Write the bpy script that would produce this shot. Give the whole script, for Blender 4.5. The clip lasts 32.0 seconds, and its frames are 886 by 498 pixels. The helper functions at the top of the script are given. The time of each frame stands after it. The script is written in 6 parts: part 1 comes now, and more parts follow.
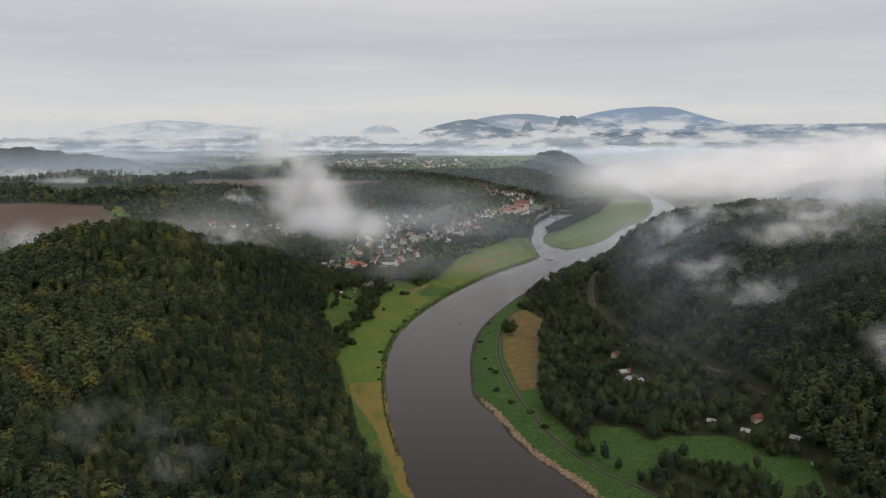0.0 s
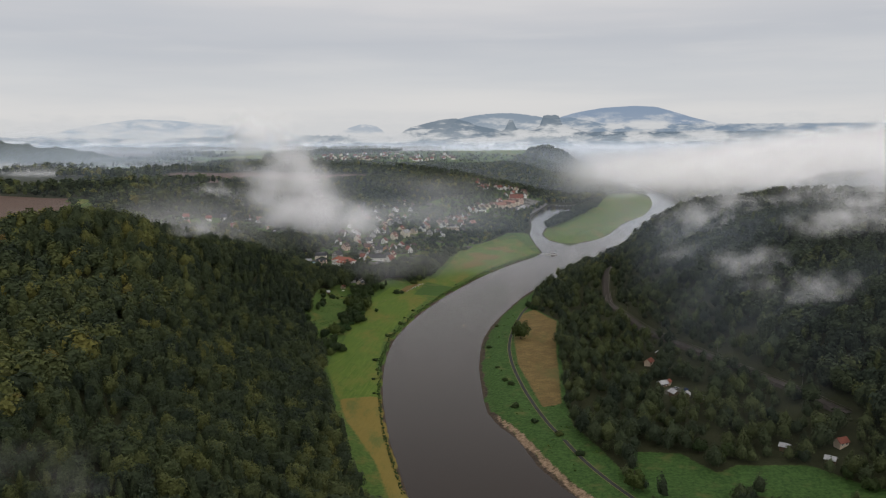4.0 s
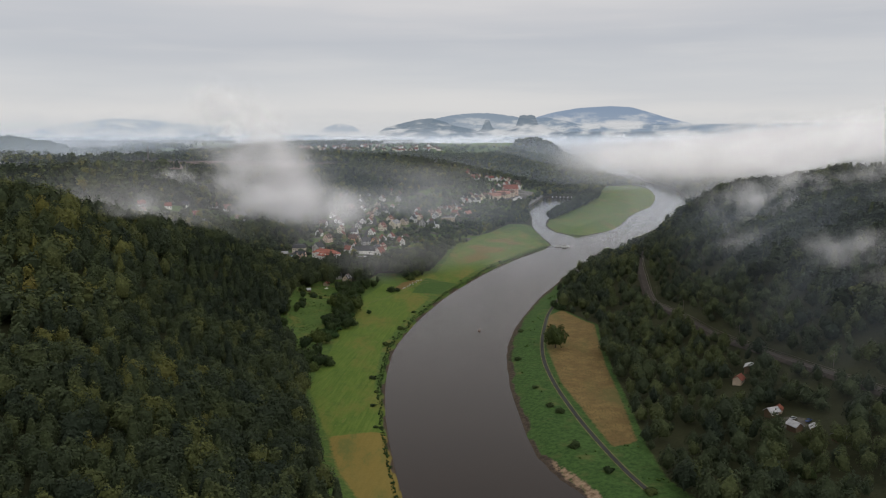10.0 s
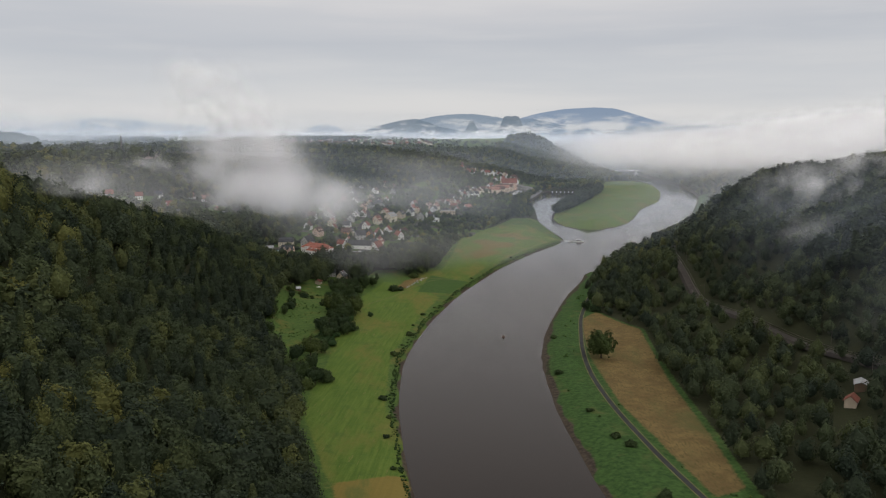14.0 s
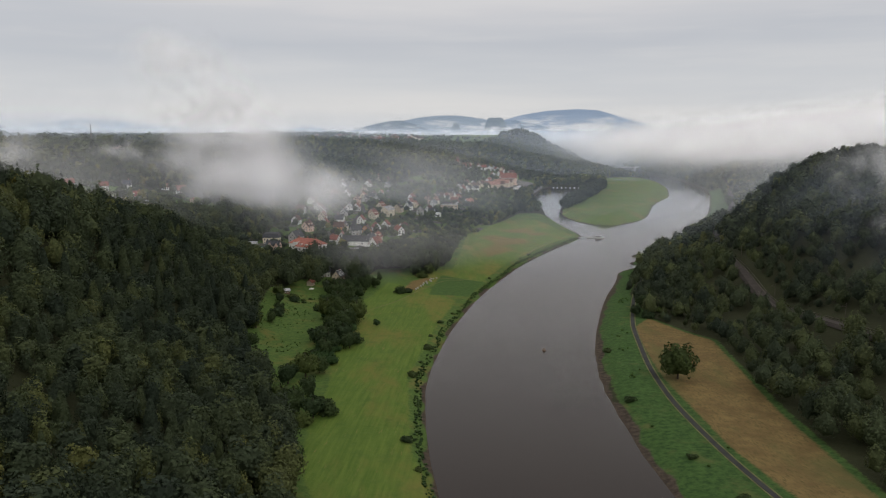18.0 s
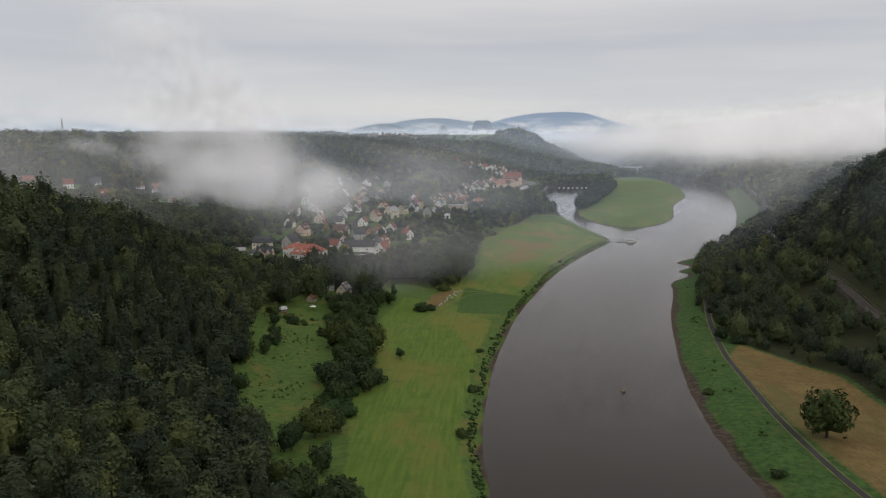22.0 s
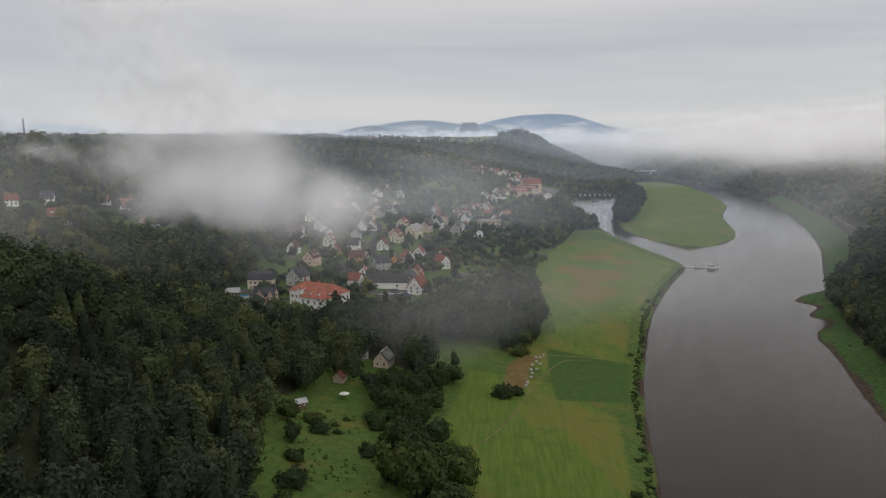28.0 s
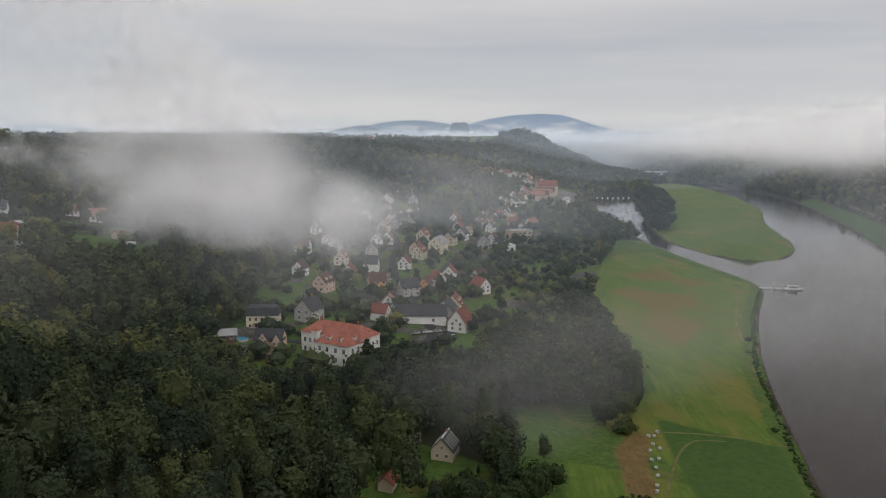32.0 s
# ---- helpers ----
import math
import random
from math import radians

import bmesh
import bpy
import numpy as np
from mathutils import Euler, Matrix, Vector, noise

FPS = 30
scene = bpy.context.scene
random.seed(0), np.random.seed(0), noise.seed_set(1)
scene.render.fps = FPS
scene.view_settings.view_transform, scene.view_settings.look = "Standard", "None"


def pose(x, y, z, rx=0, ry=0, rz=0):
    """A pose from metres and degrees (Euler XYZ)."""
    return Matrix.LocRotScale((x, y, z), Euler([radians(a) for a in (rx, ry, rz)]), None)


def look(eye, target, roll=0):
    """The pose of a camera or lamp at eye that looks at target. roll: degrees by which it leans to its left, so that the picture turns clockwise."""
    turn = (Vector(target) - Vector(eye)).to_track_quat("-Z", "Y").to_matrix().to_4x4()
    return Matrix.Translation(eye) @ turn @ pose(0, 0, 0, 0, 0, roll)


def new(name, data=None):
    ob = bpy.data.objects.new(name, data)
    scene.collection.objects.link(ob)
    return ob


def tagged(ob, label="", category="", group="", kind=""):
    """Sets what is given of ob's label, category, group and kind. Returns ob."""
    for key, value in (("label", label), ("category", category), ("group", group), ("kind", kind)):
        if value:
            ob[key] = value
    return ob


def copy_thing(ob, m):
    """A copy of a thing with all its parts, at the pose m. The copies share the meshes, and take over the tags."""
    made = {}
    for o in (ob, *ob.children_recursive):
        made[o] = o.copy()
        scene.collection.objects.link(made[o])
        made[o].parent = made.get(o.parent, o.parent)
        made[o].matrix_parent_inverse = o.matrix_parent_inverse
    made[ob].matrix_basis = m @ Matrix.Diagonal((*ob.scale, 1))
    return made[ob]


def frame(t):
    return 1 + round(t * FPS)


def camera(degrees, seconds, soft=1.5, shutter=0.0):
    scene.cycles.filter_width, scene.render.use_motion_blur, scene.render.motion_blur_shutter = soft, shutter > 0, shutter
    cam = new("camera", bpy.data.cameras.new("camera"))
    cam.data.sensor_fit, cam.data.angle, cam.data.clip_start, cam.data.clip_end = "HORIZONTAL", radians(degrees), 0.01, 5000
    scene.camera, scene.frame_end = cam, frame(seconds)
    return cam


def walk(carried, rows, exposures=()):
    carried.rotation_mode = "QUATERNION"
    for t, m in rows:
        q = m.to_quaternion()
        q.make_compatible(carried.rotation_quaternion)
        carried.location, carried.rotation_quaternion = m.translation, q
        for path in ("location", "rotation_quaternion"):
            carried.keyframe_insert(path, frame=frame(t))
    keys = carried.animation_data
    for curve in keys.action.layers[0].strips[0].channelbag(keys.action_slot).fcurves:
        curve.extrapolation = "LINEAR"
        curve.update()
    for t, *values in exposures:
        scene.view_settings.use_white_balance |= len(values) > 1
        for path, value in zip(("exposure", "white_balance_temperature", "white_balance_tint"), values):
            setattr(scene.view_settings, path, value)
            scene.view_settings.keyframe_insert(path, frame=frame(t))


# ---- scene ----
from mathutils.bvhtree import BVHTree

cam = camera(57.58, 32.0, soft=1.1)
PATH = [  # seconds, x, y, z, tilt, turn, lean
    (0.0, 0.0, 0.0, 213.3, 81.81, 0.49, -0.21),
    (3.0, -13.5, 77.4, 197.5, 81.76, -0.38, -0.22),
    (6.0, -26.0, 155.2, 180.8, 81.75, -1.21, -0.19),
    (9.0, -38.1, 234.5, 164.0, 81.74, -2.02, -0.14),
    (11.0, -47.2, 286.2, 153.0, 81.74, -2.62, -0.10),
    (13.0, -56.2, 338.1, 142.0, 81.77, -3.16, -0.02),
    (17.0, -73.0, 444.0, 120.9, 81.86, -4.31, 0.12),
    (19.0, -80.8, 496.7, 112.3, 81.93, -4.82, 0.10),
    (21.0, -89.4, 548.8, 106.0, 82.03, -5.28, 0.05),
    (23.0, -97.9, 602.8, 104.6, 82.12, -5.62, 0.05),
    (25.0, -106.8, 655.7, 104.9, 82.18, -5.89, 0.03),
    (28.0, -120.4, 733.9, 105.2, 82.23, -6.36, -0.04),
    (30.0, -129.4, 786.8, 104.5, 82.25, -6.68, -0.06),
    (32.0, -138.0, 842.1, 103.9, 82.22, -7.05, -0.02),
]
walk(cam, [(t, pose(x, y, z, tilt, 0, turn) @ pose(0, 0, 0, 0, 0, lean)) for t, x, y, z, tilt, turn, lean in PATH], [(0.0, 0.10), (22.0, 0.10), (28.0, 0.03), (32.0, 0.0)])
scene.cycles.transparent_max_bounces = 128

# ---- sky and light: a low overcast with a wide, weak sun ----
SUN_EL, SUN_AZ = radians(38), radians(150)
world = bpy.data.worlds.new("overcast_sky")
scene.world = world
world.use_nodes = True
wn, wl = world.node_tree.nodes, world.node_tree.links
wn.clear()


def wnode(kind, **values):
    n = wn.new(kind)
    for k, v in values.items():
        n.inputs[k].default_value = v
    return n


sky = wn.new("ShaderNodeTexSky")
sky.sky_type, sky.sun_disc, sky.sun_elevation, sky.sun_rotation = "NISHITA", False, SUN_EL, SUN_AZ
co = wn.new("ShaderNodeTexCoord")
sep = wn.new("ShaderNodeSeparateXYZ")
wl.new(co.outputs["Generated"], sep.inputs[0])
stretch = wn.new("ShaderNodeMapping")
stretch.inputs["Scale"].default_value = (1.6, 1.6, 9.0)
wl.new(co.outputs["Generated"], stretch.inputs[0])
billow = wnode("ShaderNodeTexNoise", Scale=1.3, Detail=5.0, Roughness=0.45)
wl.new(stretch.outputs[0], billow.inputs["Vector"])
lift = wn.new("ShaderNodeMath")
lift.operation = "MULTIPLY_ADD"
lift.inputs[1].default_value = 0.10
wl.new(billow.outputs[0], lift.inputs[0])
wl.new(sep.outputs[2], lift.inputs[2])
deck = wn.new("ShaderNodeValToRGB")
wl.new(lift.outputs[0], deck.inputs[0])
e = deck.color_ramp.elements
e[0].position, e[0].color = 0.0, (0.60, 0.595, 0.595, 1)
e[1].position, e[1].color = 1.0, (0.71, 0.70, 0.70, 1)
for at, c in ((0.07, (0.61, 0.605, 0.605, 1)), (0.115, (0.54, 0.55, 0.57, 1)), (0.16, (0.47, 0.485, 0.52, 1)), (0.20, (0.56, 0.555, 0.57, 1)),
              (0.245, (0.67, 0.655, 0.645, 1)), (0.40, (0.71, 0.695, 0.69, 1))):
    e.new(at).color = c


# the far distance, kilometres beyond the valley, painted into the sky colour with its haze: table hills and rocks
# standing out of the morning mist
def wput(value, socket):
    if isinstance(value, bpy.types.NodeSocket):
        wl.new(value, socket)
    else:
        socket.default_value = value


def wmath(op, a, b=0.0, c=0.0):
    n = wn.new("ShaderNodeMath")
    n.operation = op
    for i, v in enumerate((a, b, c)):
        wput(v, n.inputs[i])
    return n.outputs[0]


def wstep(v, low, high):
    n = wn.new("ShaderNodeMapRange")
    n.interpolation_type = "SMOOTHSTEP"
    for i, q in enumerate((v, low, high)):
        wput(q, n.inputs[i])
    return n.outputs[0]


def wmix(fac, a, b):
    n = wn.new("ShaderNodeMix")
    n.data_type = "RGBA"
    wput(fac, n.inputs[0])
    for v, i in ((a, 6), (b, 7)):
        wput(v if isinstance(v, bpy.types.NodeSocket) else (*v, 1), n.inputs[i])
    return n.outputs[2]


def wnoise(across, up, scale, detail=4.0, rough=0.6, seed=0.0):
    p, n = wn.new("ShaderNodeCombineXYZ"), wnode("ShaderNodeTexNoise", Scale=scale, Detail=detail, Roughness=rough)
    wput(across, p.inputs[0])
    wput(up, p.inputs[1])
    p.inputs[2].default_value = seed
    wl.new(p.outputs[0], n.inputs["Vector"])
    return n.outputs[0]


azimuth = wmath("MULTIPLY", wmath("ARCTAN2", sep.outputs[0], sep.outputs[1]), 57.2958)
rise_up = wmath("MULTIPLY", sep.outputs[2], 57.2958)
WHITE_HAZE, PALE_HAZE = (0.56, 0.565, 0.575), (0.50, 0.525, 0.55)


def skyline(points, jag, seed):
    """The height of a crest, in degrees, by the compass: (azimuth, height) places with a fine wooded unevenness."""
    r = wn.new("ShaderNodeValToRGB")
    wput(wmath("MULTIPLY_ADD", azimuth, 1 / 68, 0.5), r.inputs[0])
    el = r.color_ramp.elements
    while len(el) < len(points):
        el.new(0.5)
    for slot, (a, h) in zip(el, points):
        slot.position = a / 68 + 0.5
    for slot, (a, h) in zip(el, points):
        v = (h + 3) / 6
        slot.color = (v, v, v, 1)
    crest = wmath("MULTIPLY_ADD", r.outputs[0], 6.0, -3.0)
    return wmath("ADD", crest, wmath("MULTIPLY_ADD", wnoise(azimuth, 0.0, 2.2, 4.0, 0.6, seed), 2 * jag, -jag))


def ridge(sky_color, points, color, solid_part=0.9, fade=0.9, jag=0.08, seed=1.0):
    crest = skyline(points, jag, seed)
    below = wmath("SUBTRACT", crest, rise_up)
    # haze put into the colour: the bluish hill pales below its crest
    tone = wmix(wmath("MULTIPLY", wstep(below, 0.1, fade * 2.0), 0.6), color, PALE_HAZE)
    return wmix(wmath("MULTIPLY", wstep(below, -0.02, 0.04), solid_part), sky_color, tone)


def drift(sky_color, low, high, full, scale, seed, white=WHITE_HAZE, thick=0.9, band=(-2.0, -0.6, 0.7, 1.3)):
    """Torn mist lying between the ridges, painted over the backdrop colour."""
    cloud = wnoise(wmath("MULTIPLY", azimuth, 0.30), rise_up, scale, 6.0, 0.62, seed)
    k = wmath("MULTIPLY", wstep(cloud, low, high), wmath("MULTIPLY", wstep(rise_up, band[0], band[1]), wmath("SUBTRACT", 1.0, wstep(rise_up, band[2], band[3]))))
    return wmix(wmath("MULTIPLY", wmath("MAXIMUM", k, full), thick), sky_color, white)


streak = wn.new("ShaderNodeMapping")
streak.inputs["Scale"].default_value = (1.4, 1.4, 17.0)
wl.new(co.outputs["Generated"], streak.inputs[0])
bars = wnode("ShaderNodeTexNoise", Scale=2.1, Detail=6.0, Roughness=0.55)
wl.new(streak.outputs[0], bars.inputs["Vector"])
far = wmix(wmath("MULTIPLY", wstep(bars.outputs[0], 0.48, 0.70), 0.22), deck.outputs[0], (0.66, 0.645, 0.635))
far = wmix(wmath("MULTIPLY", wmath("SUBTRACT", 1.0, wstep(bars.outputs[0], 0.30, 0.52)), 0.24), far, (0.43, 0.46, 0.505))
far = wmix(wmath("MULTIPLY", wmath("SUBTRACT", 1.0, wstep(rise_up, -0.2, 1.6)), 0.7), far, WHITE_HAZE)
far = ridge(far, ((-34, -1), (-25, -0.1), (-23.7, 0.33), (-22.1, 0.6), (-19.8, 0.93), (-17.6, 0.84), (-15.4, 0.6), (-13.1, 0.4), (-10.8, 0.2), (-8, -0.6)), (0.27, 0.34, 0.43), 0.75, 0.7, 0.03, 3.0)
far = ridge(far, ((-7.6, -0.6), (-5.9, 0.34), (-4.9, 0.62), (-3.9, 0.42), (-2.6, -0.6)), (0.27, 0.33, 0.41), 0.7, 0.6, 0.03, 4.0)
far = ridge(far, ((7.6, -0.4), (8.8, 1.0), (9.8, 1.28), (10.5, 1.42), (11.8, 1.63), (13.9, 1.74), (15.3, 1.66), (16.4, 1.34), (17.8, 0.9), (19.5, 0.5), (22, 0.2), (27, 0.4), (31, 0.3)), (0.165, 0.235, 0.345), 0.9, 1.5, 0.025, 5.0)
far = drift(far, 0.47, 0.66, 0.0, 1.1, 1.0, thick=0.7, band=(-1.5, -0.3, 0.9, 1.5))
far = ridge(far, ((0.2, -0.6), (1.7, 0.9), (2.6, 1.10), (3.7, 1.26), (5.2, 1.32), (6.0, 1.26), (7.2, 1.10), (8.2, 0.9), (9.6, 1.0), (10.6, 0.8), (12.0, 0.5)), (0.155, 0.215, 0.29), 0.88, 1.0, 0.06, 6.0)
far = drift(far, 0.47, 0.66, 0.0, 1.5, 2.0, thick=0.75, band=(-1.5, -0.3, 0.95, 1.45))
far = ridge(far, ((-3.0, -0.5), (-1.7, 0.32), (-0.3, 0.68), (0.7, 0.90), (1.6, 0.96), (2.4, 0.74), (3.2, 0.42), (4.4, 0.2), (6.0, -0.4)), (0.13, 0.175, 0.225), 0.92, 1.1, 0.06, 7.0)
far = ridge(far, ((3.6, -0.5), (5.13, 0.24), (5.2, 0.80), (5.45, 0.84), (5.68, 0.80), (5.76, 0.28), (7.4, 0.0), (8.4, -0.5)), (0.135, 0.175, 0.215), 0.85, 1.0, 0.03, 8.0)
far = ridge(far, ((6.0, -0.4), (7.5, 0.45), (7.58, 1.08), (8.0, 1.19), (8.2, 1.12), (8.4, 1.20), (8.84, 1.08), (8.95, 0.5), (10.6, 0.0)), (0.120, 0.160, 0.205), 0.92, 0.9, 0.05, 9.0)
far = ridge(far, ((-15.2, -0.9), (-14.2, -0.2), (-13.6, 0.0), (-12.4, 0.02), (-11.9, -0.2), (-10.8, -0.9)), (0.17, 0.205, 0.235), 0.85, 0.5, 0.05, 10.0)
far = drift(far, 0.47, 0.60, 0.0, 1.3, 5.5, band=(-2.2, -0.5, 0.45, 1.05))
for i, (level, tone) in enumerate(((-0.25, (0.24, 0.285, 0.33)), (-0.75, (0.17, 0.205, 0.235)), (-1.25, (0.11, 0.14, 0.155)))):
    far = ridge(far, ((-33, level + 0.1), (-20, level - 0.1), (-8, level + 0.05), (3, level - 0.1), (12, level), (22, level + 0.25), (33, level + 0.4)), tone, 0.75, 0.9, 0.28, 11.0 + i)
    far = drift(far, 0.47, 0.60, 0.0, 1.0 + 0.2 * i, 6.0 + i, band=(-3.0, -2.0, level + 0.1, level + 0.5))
thin = wnode("ShaderNodeBackground", Strength=0.06)
grey = wnode("ShaderNodeBackground", Strength=1.06)
wl.new(sky.outputs[0], thin.inputs[0])
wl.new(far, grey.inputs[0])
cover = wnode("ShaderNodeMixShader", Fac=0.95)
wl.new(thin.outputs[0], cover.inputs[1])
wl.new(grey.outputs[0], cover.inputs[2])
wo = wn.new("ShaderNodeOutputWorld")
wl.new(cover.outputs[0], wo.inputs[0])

sun = new("sun", bpy.data.lights.new("sun", "SUN"))
sun.data.energy, sun.data.angle, sun.data.color = 0.6, radians(25), (1.0, 0.97, 0.93)
sun.matrix_world = look((0, 0, 400), (-math.sin(SUN_AZ) * 100, -math.cos(SUN_AZ) * 100, 400 - 100 * math.tan(SUN_EL)))

# ---- materials ----
class Mat:
    """A node material in the making: nodes by short calls."""

    def __init__(self, name):
        self.m = bpy.data.materials.new(name)
        self.m.use_nodes = True
        self.n, self.l = self.m.node_tree.nodes, self.m.node_tree.links
        self.b = self.n["Principled BSDF"]
        self.b.inputs["Specular IOR Level"].default_value = 0.25
        self.co = self.n.new("ShaderNodeTexCoord").outputs["Object"]

    def plug(self, value, socket):
        if isinstance(value, bpy.types.NodeSocket):
            self.l.new(value, socket)
        else:
            socket.default_value = value

    def noise(self, scale, detail=3.0, rough=0.55, stretch=None, generated=None, turn=0.0):
        t = self.n.new("ShaderNodeTexNoise")
        t.inputs["Scale"].default_value, t.inputs["Detail"].default_value, t.inputs["Roughness"].default_value = scale, detail, rough
        src = generated or self.co
        if stretch:
            mp = self.n.new("ShaderNodeMapping")
            mp.vector_type = "TEXTURE" if turn else "POINT"
            mp.inputs["Scale"].default_value = tuple(1 / v for v in stretch) if turn else stretch
            mp.inputs["Rotation"].default_value = (0, 0, radians(turn))
            self.l.new(src, mp.inputs[0])
            src = mp.outputs[0]
        self.l.new(src, t.inputs["Vector"])
        return t.outputs[0]

    def ramp(self, fac, *stops):
        r = self.n.new("ShaderNodeValToRGB")
        self.plug(fac, r.inputs[0])
        el = r.color_ramp.elements
        el[0].position, el[0].color = stops[0][0], (*stops[0][1], 1)
        el[1].position, el[1].color = stops[-1][0], (*stops[-1][1], 1)
        for at, c in stops[1:-1]:
            el.new(at).color = (*c, 1)
        return r.outputs[0]

    def step(self, value, low, high):
        r = self.n.new("ShaderNodeMapRange")
        r.interpolation_type = "SMOOTHSTEP"
        self.plug(value, r.inputs[0])
        r.inputs[1].default_value, r.inputs[2].default_value = low, high
        return r.outputs[0]

    def mix(self, fac, a, b, blend="MIX"):
        r = self.n.new("ShaderNodeMix")
        r.data_type, r.blend_type = "RGBA", blend
        self.plug(fac, r.inputs[0])
        self.plug(a if isinstance(a, bpy.types.NodeSocket) else (*a, 1), r.inputs[6])
        self.plug(b if isinstance(b, bpy.types.NodeSocket) else (*b, 1), r.inputs[7])
        return r.outputs[2]

    def math(self, op, a, b=0.0, c=0.0):
        r = self.n.new("ShaderNodeMath")
        r.operation = op
        for i, v in enumerate((a, b, c)):
            self.plug(v, r.inputs[i])
        return r.outputs[0]

    def attr(self, name):
        a = self.n.new("ShaderNodeAttribute")
        a.attribute_name = name
        return a.outputs["Fac"]

    def rand(self):
        return self.n.new("ShaderNodeObjectInfo").outputs["Random"]

    def island(self):
        return self.n.new("ShaderNodeNewGeometry").outputs["Random Per Island"]

    def done(self, color, rough=0.85, bump=None, strength=0.3, distance=0.1, metal=0.0, spec=None):
        self.plug(color if isinstance(color, bpy.types.NodeSocket) else (*color, 1), self.b.inputs["Base Color"])
        self.plug(rough, self.b.inputs["Roughness"])
        self.b.inputs["Metallic"].default_value = metal
        if spec is not None:
            self.b.inputs["Specular IOR Level"].default_value = spec
        if bump is not None:
            n = self.n.new("ShaderNodeBump")
            n.inputs["Strength"].default_value, n.inputs["Distance"].default_value = strength, distance
            self.l.new(bump, n.inputs["Height"])
            self.l.new(n.outputs[0], self.b.inputs["Normal"])
        return self.m


def plain(name, color, rough=0.8, scale=1.5, vary=0.18, metal=0.0, spread=0.0):
    """A surface of one colour with grain and soiling at two scales."""
    k = Mat(name)
    big, small = k.noise(scale * 0.25, 3.0), k.noise(scale * 6, 4.0)
    dark = tuple(c * (1 - vary) for c in color)
    lite = tuple(min(1.0, c * (1 + vary)) for c in color)
    c = k.mix(k.step(big, 0.3, 0.7), dark, lite)
    c = k.mix(k.math("MULTIPLY", small, 0.25), c, tuple(v * 0.6 for v in color))
    if spread:
        c = k.mix(k.math("MULTIPLY", k.rand(), spread), c, tuple(v * 0.55 for v in color))
    return k.done(c, rough, small, 0.25, 0.03, metal)


def leafy(k, c, rough=0.75):
    """Thin leaves: most of the light comes back, some goes through."""
    m = k.done(c, rough, spec=0.12)
    t, mixed = k.n.new("ShaderNodeBsdfTranslucent"), k.n.new("ShaderNodeMixShader")
    k.l.new(c, t.inputs["Color"])
    mixed.inputs[0].default_value = 0.26
    k.l.new(k.b.outputs[0], mixed.inputs[1])
    k.l.new(t.outputs[0], mixed.inputs[2])
    k.l.new(mixed.outputs[0], k.n["Material Output"].inputs[0])
    return m


def foliage(name, ramp_stops, rough=0.75):
    """Leaves: hue by tree, light and dark by clump, mottled by noise."""
    k = Mat(name)
    hue = k.ramp(k.attr("tint"), *ramp_stops)
    clump = k.ramp(k.island(), (0.0, (0.82, 0.82, 0.82)), (1.0, (1.2, 1.2, 1.15)))
    c = k.mix(1.0, hue, clump, "MULTIPLY")
    c = k.mix(k.step(k.noise(0.9, 4.0), 0.35, 0.7), k.mix(1.0, c, (0.7, 0.75, 0.7), "MULTIPLY"), c)
    return leafy(k, c, rough)


FOREST = ((0.0, (0.034, 0.047, 0.033)), (0.30, (0.053, 0.068, 0.040)), (0.55, (0.077, 0.095, 0.046)), (0.8, (0.130, 0.139, 0.051)), (0.93, (0.189, 0.172, 0.051)), (1.0, (0.182, 0.132, 0.048)))
M_FOREST = foliage("forest_leaves", FOREST)
M_SHRUB = foliage("shrub_leaves", ((0.0, (0.030, 0.058, 0.022)), (0.5, (0.046, 0.082, 0.026)), (1.0, (0.08, 0.105, 0.032))))
M_BARK = plain("bark", (0.07, 0.055, 0.042), 0.9, 2.0, 0.3)


